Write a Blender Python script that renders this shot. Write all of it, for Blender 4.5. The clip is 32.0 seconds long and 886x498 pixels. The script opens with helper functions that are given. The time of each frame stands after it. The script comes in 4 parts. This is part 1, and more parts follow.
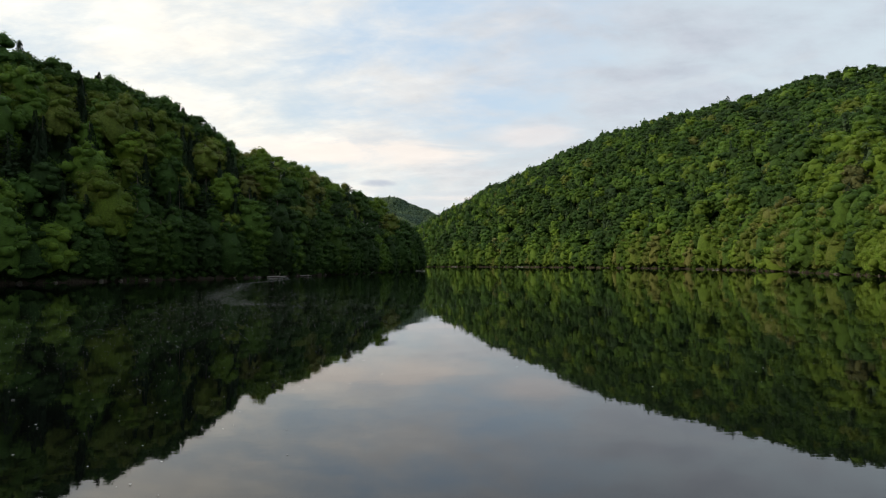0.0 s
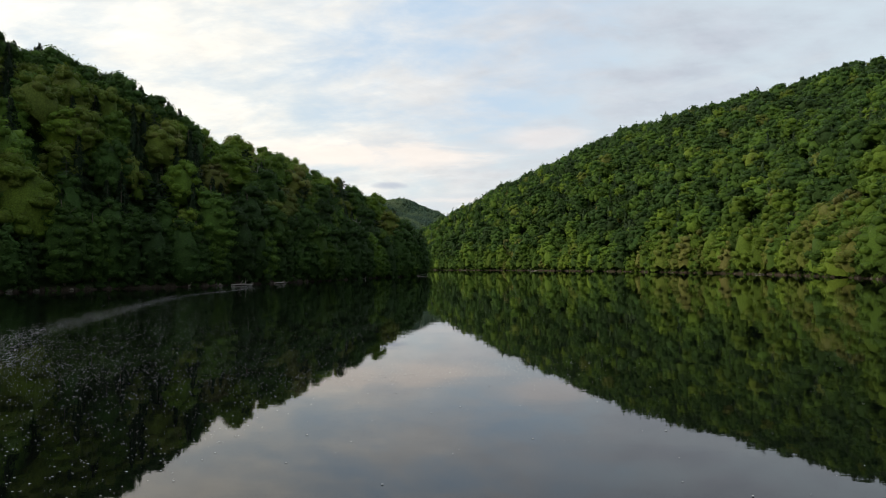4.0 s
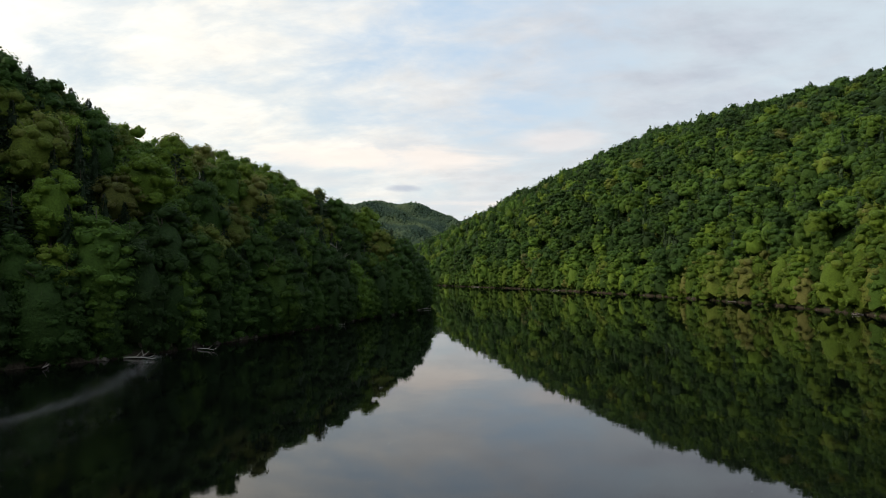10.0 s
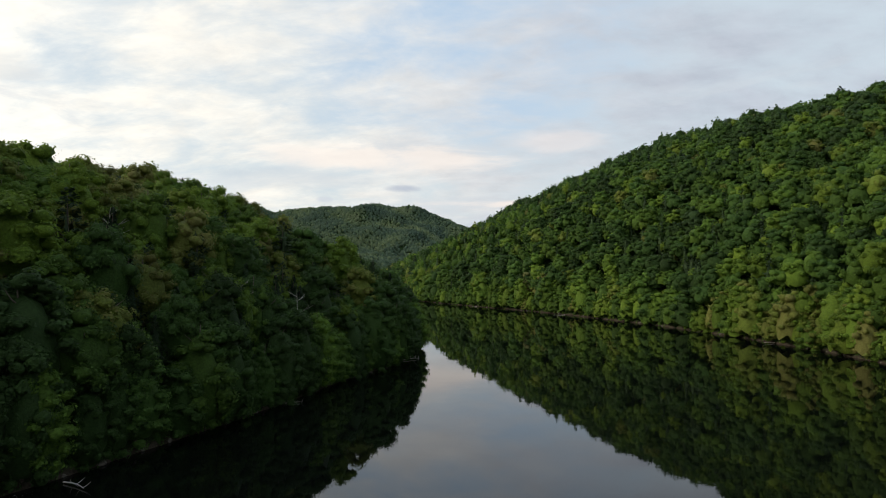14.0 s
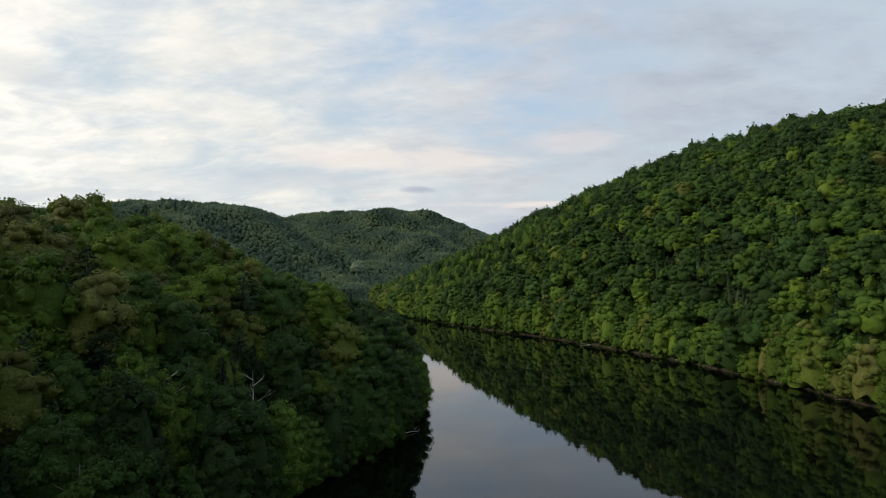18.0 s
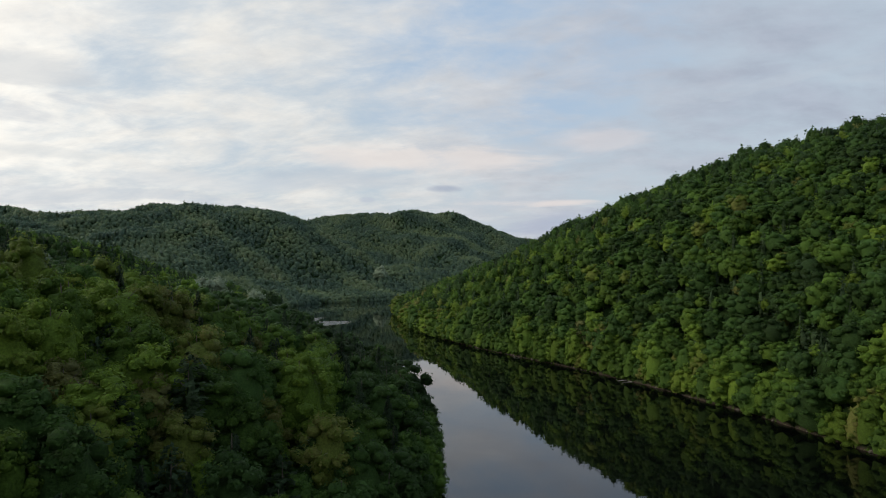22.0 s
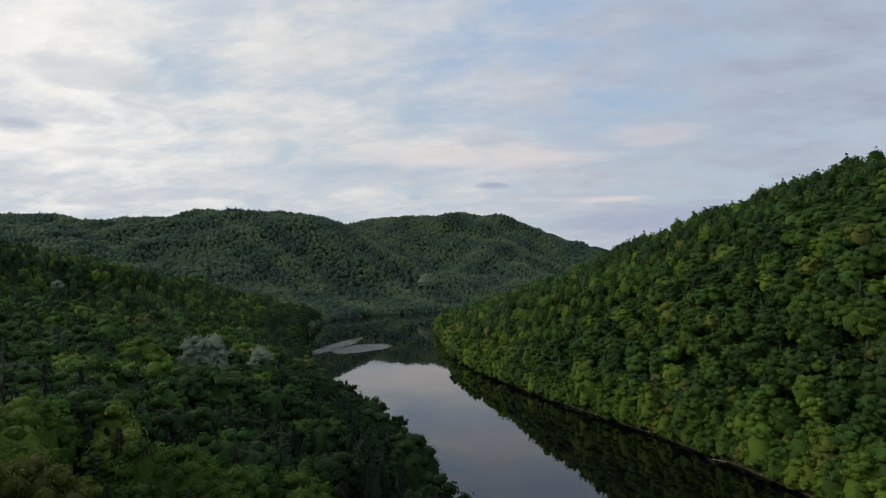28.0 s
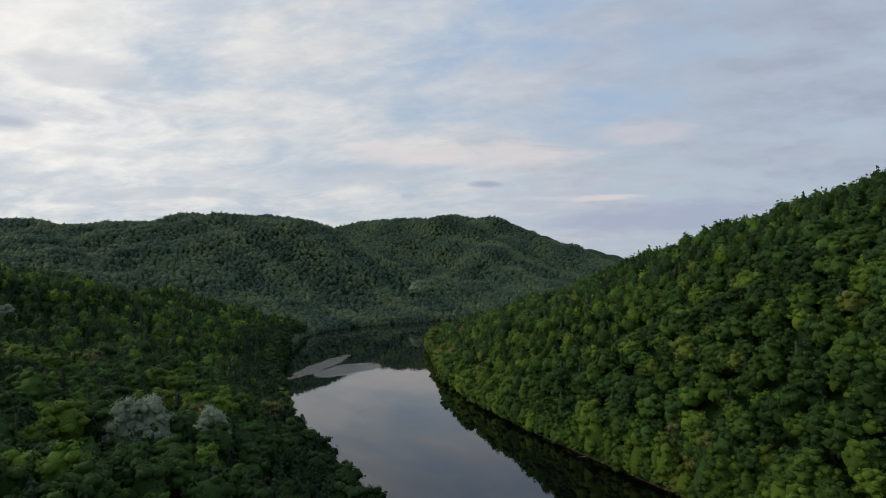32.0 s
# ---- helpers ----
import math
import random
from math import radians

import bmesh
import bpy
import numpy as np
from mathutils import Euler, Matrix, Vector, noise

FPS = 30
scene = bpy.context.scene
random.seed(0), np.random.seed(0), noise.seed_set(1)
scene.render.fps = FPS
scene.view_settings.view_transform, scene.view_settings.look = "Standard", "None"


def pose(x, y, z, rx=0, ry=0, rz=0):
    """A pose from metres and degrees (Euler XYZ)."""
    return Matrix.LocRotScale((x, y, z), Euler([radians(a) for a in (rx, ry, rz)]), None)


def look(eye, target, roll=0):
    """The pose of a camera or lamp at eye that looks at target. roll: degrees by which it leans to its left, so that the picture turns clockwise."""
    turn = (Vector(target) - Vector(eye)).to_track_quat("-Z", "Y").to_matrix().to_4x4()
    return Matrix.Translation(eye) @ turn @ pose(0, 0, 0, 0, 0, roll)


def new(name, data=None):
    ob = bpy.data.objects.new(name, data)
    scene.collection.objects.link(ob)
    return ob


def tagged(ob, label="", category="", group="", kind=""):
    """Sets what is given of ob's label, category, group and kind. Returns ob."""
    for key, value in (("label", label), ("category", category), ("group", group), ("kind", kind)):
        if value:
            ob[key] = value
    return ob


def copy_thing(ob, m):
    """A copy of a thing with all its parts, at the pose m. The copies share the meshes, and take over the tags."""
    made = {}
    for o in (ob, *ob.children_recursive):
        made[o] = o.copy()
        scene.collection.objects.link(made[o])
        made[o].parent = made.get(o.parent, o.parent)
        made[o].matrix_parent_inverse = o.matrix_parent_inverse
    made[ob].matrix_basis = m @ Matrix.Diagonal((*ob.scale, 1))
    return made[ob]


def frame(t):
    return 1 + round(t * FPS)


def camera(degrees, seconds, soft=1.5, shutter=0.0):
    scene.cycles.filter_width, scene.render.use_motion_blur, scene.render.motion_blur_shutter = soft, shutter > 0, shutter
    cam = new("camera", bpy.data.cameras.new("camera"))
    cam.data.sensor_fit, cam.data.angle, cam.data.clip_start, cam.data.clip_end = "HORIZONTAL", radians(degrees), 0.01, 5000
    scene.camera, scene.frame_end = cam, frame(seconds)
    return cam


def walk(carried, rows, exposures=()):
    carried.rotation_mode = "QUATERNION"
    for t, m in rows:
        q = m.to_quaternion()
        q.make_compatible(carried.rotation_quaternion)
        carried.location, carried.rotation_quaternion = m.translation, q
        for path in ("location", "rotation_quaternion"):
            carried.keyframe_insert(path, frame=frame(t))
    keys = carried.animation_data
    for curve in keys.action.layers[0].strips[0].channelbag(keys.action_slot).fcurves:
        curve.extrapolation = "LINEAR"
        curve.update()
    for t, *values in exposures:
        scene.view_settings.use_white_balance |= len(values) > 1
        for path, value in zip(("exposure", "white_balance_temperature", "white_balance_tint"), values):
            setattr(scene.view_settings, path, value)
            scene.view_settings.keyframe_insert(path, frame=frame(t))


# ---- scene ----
cam = camera(68.0, 32.0, 0.8)
PATH = [
    (0, (0.002, 0.01, 3.911), (0.005, 2.009, 3.952), -0.4),
    (0.5, (0.238, 3.474, 3.98), (0.243, 5.473, 4.02), -0.4),
    (1, (0.686, 7.59, 4.063), (0.693, 9.589, 4.105), -0.5),
    (1.5, (0.919, 11.479, 4.365), (0.928, 13.479, 4.406), -0.4),
    (2, (1.15, 15.852, 4.434), (1.162, 17.852, 4.476), -0.4),
    (2.5, (1.61, 19.764, 4.503), (1.622, 21.763, 4.545), -0.4),
    (3, (2.064, 24.354, 4.394), (2.069, 26.353, 4.438), -0.4),
    (3.5, (2.313, 28.297, 4.445), (2.308, 30.297, 4.491), -0.4),
    (4, (2.738, 32.878, 4.53), (2.706, 34.877, 4.578), -0.4),
    (4.5, (2.998, 37.038, 4.821), (2.916, 39.036, 4.869), -0.4),
    (6.5, (3.484, 54.496, 6.597), (3.405, 56.494, 6.648), -0.1),
    (7, (3.484, 59.305, 7.61), (3.405, 61.303, 7.663), -0.3),
    (7.5, (3.655, 63.388, 8.589), (3.576, 65.385, 8.645), -0.4),
    (8, (3.664, 67.989, 9.394), (3.587, 69.987, 9.451), -0.4),
    (8.5, (3.894, 72.331, 10.384), (3.816, 74.329, 10.441), -0.4),
    (9, (4.113, 76.908, 11.391), (4.037, 78.906, 11.449), -0.3),
    (9.5, (4.156, 81.281, 12.854), (4.082, 83.279, 12.911), -0.2),
    (10, (4.171, 85.876, 14.16), (4.098, 87.874, 14.217), -0.2),
    (10.5, (4.307, 90.155, 15.55), (4.235, 92.153, 15.605), -0.1),
    (11, (4.524, 94.705, 16.967), (4.451, 96.703, 17.023), -0.1),
    (11.5, (4.579, 99.06, 18.439), (4.508, 101.058, 18.495), -0.1),
    (12, (4.776, 103.845, 19.93), (4.706, 105.843, 19.987), -0.1),
    (12.5, (4.865, 108.005, 21.362), (4.795, 110.003, 21.419), -0.1),
    (13, (5.059, 112.544, 22.827), (4.989, 114.542, 22.884), -0.1),
    (13.5, (5.106, 116.917, 24.319), (5.036, 118.915, 24.376), 0.0),
    (14, (5.36, 121.557, 25.862), (5.289, 123.555, 25.92), -0.0),
    (14.5, (5.513, 125.803, 27.318), (5.434, 127.801, 27.376), -0.1),
    (16.5, (6.027, 142.789, 33.167), (5.915, 144.785, 33.228), -0.1),
    (17, (5.992, 147.351, 34.644), (5.876, 149.347, 34.706), -0.1),
    (17.5, (6.16, 151.451, 36.117), (6.045, 153.447, 36.18), -0.1),
    (18, (6.193, 155.987, 37.794), (6.077, 157.983, 37.855), -0.0),
    (18.5, (6.186, 160.297, 39.221), (6.07, 162.293, 39.282), 0.0),
    (19, (6.213, 164.895, 40.731), (6.095, 166.89, 40.792), 0.0),
    (19.5, (6.251, 169.051, 42.205), (6.128, 171.046, 42.266), 0.1),
    (20, (6.231, 173.575, 43.828), (6.085, 175.569, 43.889), 0.1),
    (20.5, (6.219, 177.689, 45.357), (6.063, 179.682, 45.416), 0.1),
    (21, (6.056, 182.299, 47.007), (5.895, 184.291, 47.066), 0.2),
    (21.5, (6.042, 186.399, 48.478), (5.865, 188.39, 48.536), 0.2),
    (22, (6.018, 190.945, 49.948), (5.821, 192.934, 50.006), 0.1),
    (22.5, (5.785, 195.059, 51.413), (5.569, 197.047, 51.47), 0.2),
    (23, (5.526, 199.622, 53.105), (5.288, 201.607, 53.16), 0.1),
    (23.5, (5.296, 203.744, 54.573), (5.036, 205.726, 54.629), 0.1),
    (24, (5.035, 208.091, 56.287), (4.755, 210.07, 56.343), 0.1),
    (24.5, (4.812, 212.209, 57.751), (4.513, 214.186, 57.806), 0.0),
    (25, (4.352, 216.771, 59.449), (4.033, 218.744, 59.504), 0.0),
    (25.5, (3.886, 220.888, 60.915), (3.552, 222.86, 60.97), -0.1),
    (27.5, (2.037, 238.267, 67.226), (1.696, 240.238, 67.276), 0.1),
    (28, (1.575, 242.592, 68.898), (1.234, 244.562, 68.947), 0.1),
    (28.5, (1.105, 246.931, 70.386), (0.763, 248.901, 70.435), 0.2),
    (29, (0.65, 251.27, 72.063), (0.309, 253.24, 72.112), 0.1),
    (29.5, (0.206, 255.609, 73.549), (-0.134, 257.579, 73.597), 0.1),
    (30, (-0.245, 259.94, 75.22), (-0.579, 261.912, 75.268), 0.1),
    (30.5, (-0.698, 264.274, 76.696), (-1.028, 266.246, 76.744), 0.0),
    (31, (-1.138, 268.613, 78.374), (-1.464, 270.586, 78.421), 0.0),
    (31.5, (-1.591, 272.941, 79.86), (-1.912, 274.915, 79.905), 0.1),
    (32, (-2.037, 277.304, 81.543), (-2.358, 279.278, 81.588), 0.0),
]
EXPOSURES = [(0, 0.41, 7050, 10), (9, 0.42, 7050, 10), (14, 0.32, 6950, 10), (19, 0.14, 6750, 10), (24, -0.03, 6550, 11), (32, -0.13, 6400, 12)]
walk(cam, [(t, look(eye, target, roll)) for t, eye, target, roll in PATH], EXPOSURES)

# ---------------------------------------------------------------- sky, sun
SUN_AZ, SUN_EL = -92.0, 27.0      # degrees from +y (clockwise), above the horizon


def nd(tree, kind, **inputs):
    n = tree.nodes.new(kind)
    for k, v in inputs.items():
        key = int(k[1:]) if k[0] == "i" and k[1:].isdigit() else k.replace("_", " ")
        if hasattr(v, "is_output"):
            tree.links.new(v, n.inputs[key])
        else:
            n.inputs[key].default_value = v
    return n


def mth(tree, op, a, b=0.0, c=0.0, clamp=False):
    n = nd(tree, "ShaderNodeMath", i0=a, i1=b, i2=c)
    n.operation, n.use_clamp = op, clamp
    return n.outputs[0]


def mixc(tree, fac, a, b, blend="MIX"):
    n = tree.nodes.new("ShaderNodeMix")
    n.data_type, n.blend_type = "RGBA", blend
    for i, v in ((0, fac), (6, a), (7, b)):
        if hasattr(v, "is_output"):
            tree.links.new(v, n.inputs[i])
        else:
            n.inputs[i].default_value = v
    return n.outputs[2]


def ramp(tree, fac, stops):
    n = nd(tree, "ShaderNodeValToRGB", Fac=fac)
    e = n.color_ramp.elements
    while len(e) < len(stops):
        e.new(0.5)
    for el, (p, c) in zip(e, stops):
        el.position = p
        el.color = (*c, 1) if len(c) == 3 else c
    return n.outputs[0]


def noise_tex(tree, vec, scale, detail=4.0, rough=0.55, distort=0.0):
    n = nd(tree, "ShaderNodeTexNoise", Vector=vec, Scale=scale, Detail=detail, Roughness=rough, Distortion=distort)
    return n.outputs[0]


def smooth(tree, v, lo, hi):
    n = nd(tree, "ShaderNodeMapRange", i0=v, i1=lo, i2=hi, i3=0.0, i4=1.0)
    n.interpolation_type = "SMOOTHSTEP"
    return n.outputs[0]


def make_world():
    w = bpy.data.worlds.new("sky")
    scene.world = w
    w.use_nodes = True
    t = w.node_tree
    t.nodes.clear()
    sky = t.nodes.new("ShaderNodeTexSky")
    sky.sky_type, sky.sun_disc = "NISHITA", False
    sky.sun_elevation, sky.sun_rotation = radians(SUN_EL), radians(SUN_AZ)
    sky.air_density, sky.dust_density = 1.2, 2.5
    co = t.nodes.new("ShaderNodeTexCoord").outputs["Generated"]
    sep = nd(t, "ShaderNodeSeparateXYZ", Vector=co)
    x, y, z = sep.outputs
    zc = mth(t, "MAXIMUM", z, 0.0)
    az = mth(t, "MULTIPLY", mth(t, "ARCTAN2", x, y), 57.2958)
    el = mth(t, "MULTIPLY", mth(t, "ARCSINE", zc), 57.2958)
    # a cloud sheet high above, seen in perspective
    over = mth(t, "DIVIDE", 1.0, mth(t, "ADD", zc, 0.30))
    plane = nd(t, "ShaderNodeCombineXYZ", X=mth(t, "MULTIPLY", x, over), Y=mth(t, "MULTIPLY", y, over), Z=0.0).outputs[0]
    turned = nd(t, "ShaderNodeMapping", Vector=plane, Rotation=(0, 0, 0.45), Scale=(0.68, 1.05, 1.0)).outputs[0]
    big = noise_tex(t, turned, 1.7, 7.0, 0.58, 0.5)
    fine = noise_tex(t, turned, 5.2, 8.0, 0.60, 0.25)
    # more cloud towards the sun, opener towards the right
    bias = mth(t, "MULTIPLY", smooth(t, az, -40.0, 5.0), 0.03)
    cover = mth(t, "SUBTRACT", mth(t, "ADD", mth(t, "MULTIPLY", big, 0.45), mth(t, "MULTIPLY", fine, 0.55)), bias)
    # the opening in the cloud, ahead and high up
    ox = mth(t, "DIVIDE", mth(t, "SUBTRACT", az, 1.0), 13.0)
    oy = mth(t, "DIVIDE", mth(t, "SUBTRACT", el, 20.0), 9.0)
    ragged = mth(t, "MULTIPLY", mth(t, "SUBTRACT", big, 0.5), 3.0)
    opening = smooth(t, mth(t, "ADD", mth(t, "ADD", mth(t, "MULTIPLY", ox, ox), mth(t, "MULTIPLY", oy, oy)), ragged), 2.2, -0.2)
    cover = mth(t, "SUBTRACT", cover, mth(t, "MULTIPLY", opening, 0.03))
    veil = smooth(t, cover, 0.33, 0.60)
    base = mixc(t, 1.0, sky.outputs[0], (SKY_K, SKY_K, SKY_K, 1), "MULTIPLY")
    pale = mixc(t, opening, (0.57, 0.68, 0.79, 1), (0.45, 0.61, 0.82, 1))
    clear = mixc(t, 0.8, base, pale)
    sunside = smooth(t, mth(t, "ADD", az, mth(t, "MULTIPLY", mth(t, "SUBTRACT", big, 0.5), 26.0)), 24.0, -26.0)
    white = mixc(t, sunside, (0.42, 0.475, 0.58, 1), (0.87, 0.86, 0.82, 1))
    white = mixc(t, smooth(t, az, -22.0, -40.0), white, (1.02, 1.0, 0.94, 1))
    mott = mth(t, "ADD", 0.73, mth(t, "MULTIPLY", noise_tex(t, turned, 11.0, 8.0, 0.60, 0.25), 0.56))
    white = mixc(t, 1.0, white, nd(t, "ShaderNodeCombineXYZ", X=mott, Y=mth(t, "ADD", mth(t, "MULTIPLY", mott, 0.95), 0.05), Z=mth(t, "ADD", mth(t, "MULTIPLY", mott, 0.82), 0.18)).outputs[0], "MULTIPLY")
    col = mixc(t, mth(t, "MULTIPLY", veil, 0.92), clear, white)
    # greyer undersides in the low banks
    lowv = nd(t, "ShaderNodeCombineXYZ", X=mth(t, "MULTIPLY", az, 0.075), Y=mth(t, "MULTIPLY", el, 0.30), Z=3.0).outputs[0]
    lown = noise_tex(t, lowv, 1.0, 7.0, 0.6, 0.6)
    lowm = mth(t, "MULTIPLY", smooth(t, lown, 0.50, 0.64), mth(t, "SUBTRACT", 1.0, smooth(t, el, 9.0, 22.0)))
    col = mixc(t, mth(t, "MULTIPLY", lowm, 0.5), col, (0.54, 0.60, 0.68, 1))
    # a few separate cloudlets: azimuth, elevation, half width, half height, colour, weight
    for a, e, wa, we, c, k in (
        (-5.6, 6.9, 1.7, 0.35, (0.38, 0.44, 0.56), 0.75),
        (-12.3, 5.9, 0.7, 0.25, (0.52, 0.58, 0.68), 0.6),
        (-7.0, 9.6, 10.0, 1.3, (0.84, 0.78, 0.75), 0.6),
        (-14.5, 7.6, 6.5, 0.9, (0.52, 0.59, 0.67), 0.55),
        (-27.0, 7.0, 8.0, 0.8, (0.66, 0.71, 0.76), 0.5),
        (1.0, 5.6, 6.5, 0.35, (0.82, 0.76, 0.74), 0.75),
        (7.5, 3.6, 9.5, 1.5, (0.42, 0.47, 0.61), 0.8),
        (7.5, 10.8, 5.0, 0.9, (0.72, 0.69, 0.71), 0.5),
        (-42.8, 10.4, 2.2, 0.8, (0.44, 0.51, 0.62), 0.75),
        (-38.3, 14.6, 4.4, 1.3, (0.62, 0.66, 0.70), 0.6),
        (-37.0, 8.6, 4.0, 0.5, (0.68, 0.72, 0.74), 0.5),
    ):
        dx = mth(t, "DIVIDE", mth(t, "SUBTRACT", az, a), wa)
        dy = mth(t, "DIVIDE", mth(t, "SUBTRACT", el, e), we)
        r2 = mth(t, "ADD", mth(t, "MULTIPLY", dx, dx), mth(t, "MULTIPLY", dy, dy))
        r2 = mth(t, "ADD", r2, mth(t, "MULTIPLY", mth(t, "SUBTRACT", lown, 0.5), 5.0))
        col = mixc(t, mth(t, "MULTIPLY", smooth(t, r2, 1.3, 0.0), k), col, (*c, 1))
    # unseen sky overhead: even dim blue, tuned for light on crowns and water
    col = mixc(t, mth(t, "MULTIPLY", smooth(t, el, 21.0, 55.0), 0.75), col, (0.47, 0.60, 0.78, 1))
    bg = nd(t, "ShaderNodeBackground", Color=col, Strength=WORLD_K)
    out = t.nodes.new("ShaderNodeOutputWorld")
    t.links.new(bg.outputs[0], out.inputs[0])


SKY_K, WORLD_K = 0.10, 0.95
make_world()
sun = new("sun", bpy.data.lights.new("sun", "SUN"))
sun.data.energy, sun.data.angle, sun.data.color = 1.5, radians(14), (1.0, 0.93, 0.80)
sd = Vector((math.sin(radians(SUN_AZ)) * math.cos(radians(SUN_EL)), math.cos(radians(SUN_AZ)) * math.cos(radians(SUN_EL)), math.sin(radians(SUN_EL))))
sun.matrix_world = look(sd * 900, (0, 0, 0))


# ---------------------------------------------------------------- materials
def material(name):
    m = bpy.data.materials.new(name)
    m.use_nodes = True
    t = m.node_tree
    t.nodes.clear()
    out = t.nodes.new("ShaderNodeOutputMaterial")
    return m, t, out


def foliage(name, stops, rough=0.55, through_light=0.34, vary=1.0):
    """Leaves: the colour follows the tint given to each tree, then grain from leaf to leaf."""
    m, t, out = material(name)
    tint = t.nodes.new("ShaderNodeAttribute")
    tint.attribute_name = "tint"
    rnd = t.nodes.new("ShaderNodeObjectInfo").outputs["Random"]
    isl = t.nodes.new("ShaderNodeNewGeometry").outputs["Random Per Island"]
    v = mth(t, "ADD", tint.outputs["Fac"], mth(t, "MULTIPLY", mth(t, "SUBTRACT", rnd, 0.5), 0.22))
    v = mth(t, "ADD", v, mth(t, "MULTIPLY", mth(t, "SUBTRACT", isl, 0.5), 0.12), clamp=True)
    col = ramp(t, v, stops)
    pos = t.nodes.new("ShaderNodeNewGeometry").outputs["Position"]
    grain = smooth(t, noise_tex(t, pos, 3.0, 3.0, 0.52), 0.30, 0.70)
    clump = smooth(t, noise_tex(t, pos, 0.9, 2.0, 0.6), 0.25, 0.75)
    own = mth(t, "FRACT", mth(t, "ADD", mth(t, "MULTIPLY", tint.outputs["Fac"], 37.0), mth(t, "MULTIPLY", rnd, 7.0)))
    k = mth(t, "ADD", mth(t, "MULTIPLY", grain, 0.38), mth(t, "MULTIPLY", clump, 0.26))
    k = mth(t, "ADD", k, mth(t, "ADD", mth(t, "MULTIPLY", isl, 0.26), mth(t, "MULTIPLY", own, 0.50)))
    k = mth(t, "ADD", mth(t, "MULTIPLY", mth(t, "ADD", k, 0.31), vary), 1.0 - vary)
    kk = nd(t, "ShaderNodeCombineXYZ", X=k, Y=k, Z=k).outputs[0]
    col = mixc(t, 1.0, col, kk, "MULTIPLY")
    bump = nd(t, "ShaderNodeBump", Height=noise_tex(t, pos, 3.0, 4.0, 0.7), Strength=0.9, Distance=0.4).outputs[0]
    bs = nd(t, "ShaderNodeBsdfPrincipled", Base_Color=col, Roughness=rough, Normal=bump)
    bs.inputs["Specular IOR Level"].default_value = 0.10
    tr = nd(t, "ShaderNodeBsdfTranslucent", Color=col)
    mx = nd(t, "ShaderNodeMixShader", Fac=through_light, i1=bs.outputs[0], i2=tr.outputs[0])
    t.links.new(mx.outputs[0], out.inputs[0])
    return m


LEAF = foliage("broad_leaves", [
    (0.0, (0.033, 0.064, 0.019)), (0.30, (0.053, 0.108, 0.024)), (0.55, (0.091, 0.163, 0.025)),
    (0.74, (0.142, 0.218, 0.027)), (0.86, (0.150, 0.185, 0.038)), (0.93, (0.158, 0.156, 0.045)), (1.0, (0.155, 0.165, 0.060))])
NEEDLE = foliage("needles", [(0.0, (0.022, 0.041, 0.019)), (0.5, (0.034, 0.060, 0.027)), (1.0, (0.060, 0.094, 0.040))], 0.6, 0.15)
# leaves of the distant hills: blue haze mixed into the base colour
FARLEAF = foliage("hazy_far_leaves", [(0.0, (0.052, 0.088, 0.062)), (0.35, (0.080, 0.124, 0.074)), (0.7, (0.130, 0.172, 0.082)), (1.0, (0.15, 0.17, 0.10))], 0.6, 0.2, 0.4)
PALE = foliage("pale_leaves", [(0.0, (0.24, 0.30, 0.20)), (1.0, (0.32, 0.38, 0.26))], 0.6, 0.25, 0.6)


def bark(name, a, b):
    m, t, out = material(name)
    pos = t.nodes.new("ShaderNodeNewGeometry").outputs["Position"]
    st = nd(t, "ShaderNodeMapping", Vector=pos, Scale=(6, 6, 1.2)).outputs[0]
    n = noise_tex(t, st, 2.0, 5.0, 0.65)
    col = ramp(t, n, [(0.3, a), (0.7, b)])
    bump = nd(t, "ShaderNodeBump", Height=n, Strength=0.7, Distance=0.06).outputs[0]
    bs = nd(t, "ShaderNodeBsdfPrincipled", Base_Color=col, Roughness=0.9, Normal=bump)
    t.links.new(bs.outputs[0], out.inputs[0])
    return m


BARK = bark("grey_brown_bark", (0.06, 0.045, 0.035), (0.19, 0.16, 0.13))
DEADWOOD = bark("bleached_wood", (0.25, 0.23, 0.20), (0.52, 0.49, 0.44))


def ground_material():
    m, t, out = material("forest_floor")
    g = t.nodes.new("ShaderNodeNewGeometry")
    pos = g.outputs["Position"]
    z = nd(t, "ShaderNodeSeparateXYZ", Vector=pos).outputs[2]
    n1, n2 = noise_tex(t, pos, 0.35, 5.0, 0.6), noise_tex(t, pos, 2.5, 5.0, 0.65)
    floor_c = ramp(t, n1, [(0.3, (0.014, 0.030, 0.009)), (0.55, (0.020, 0.042, 0.011)), (0.75, (0.028, 0.040, 0.014))])
    stone = ramp(t, n2, [(0.3, (0.025, 0.020, 0.014)), (0.7, (0.085, 0.068, 0.052))])
    near = smooth(t, mth(t, "ADD", z, mth(t, "MULTIPLY", n2, 1.6)), 2.2, 1.1)
    col = mixc(t, near, floor_c, stone)
    bump = nd(t, "ShaderNodeBump", Height=n2, Strength=0.8, Distance=0.3).outputs[0]
    bs = nd(t, "ShaderNodeBsdfPrincipled", Base_Color=col, Roughness=0.95, Normal=bump)
    bs.inputs["Specular IOR Level"].default_value = 0.1
    t.links.new(bs.outputs[0], out.inputs[0])
    return m


SWIRL = [(-58, 222), (-46, 190), (-38, 160), (-39, 130), (-32, 101), (-26, 76), (-18, 62)]      # a curl of drift on the water


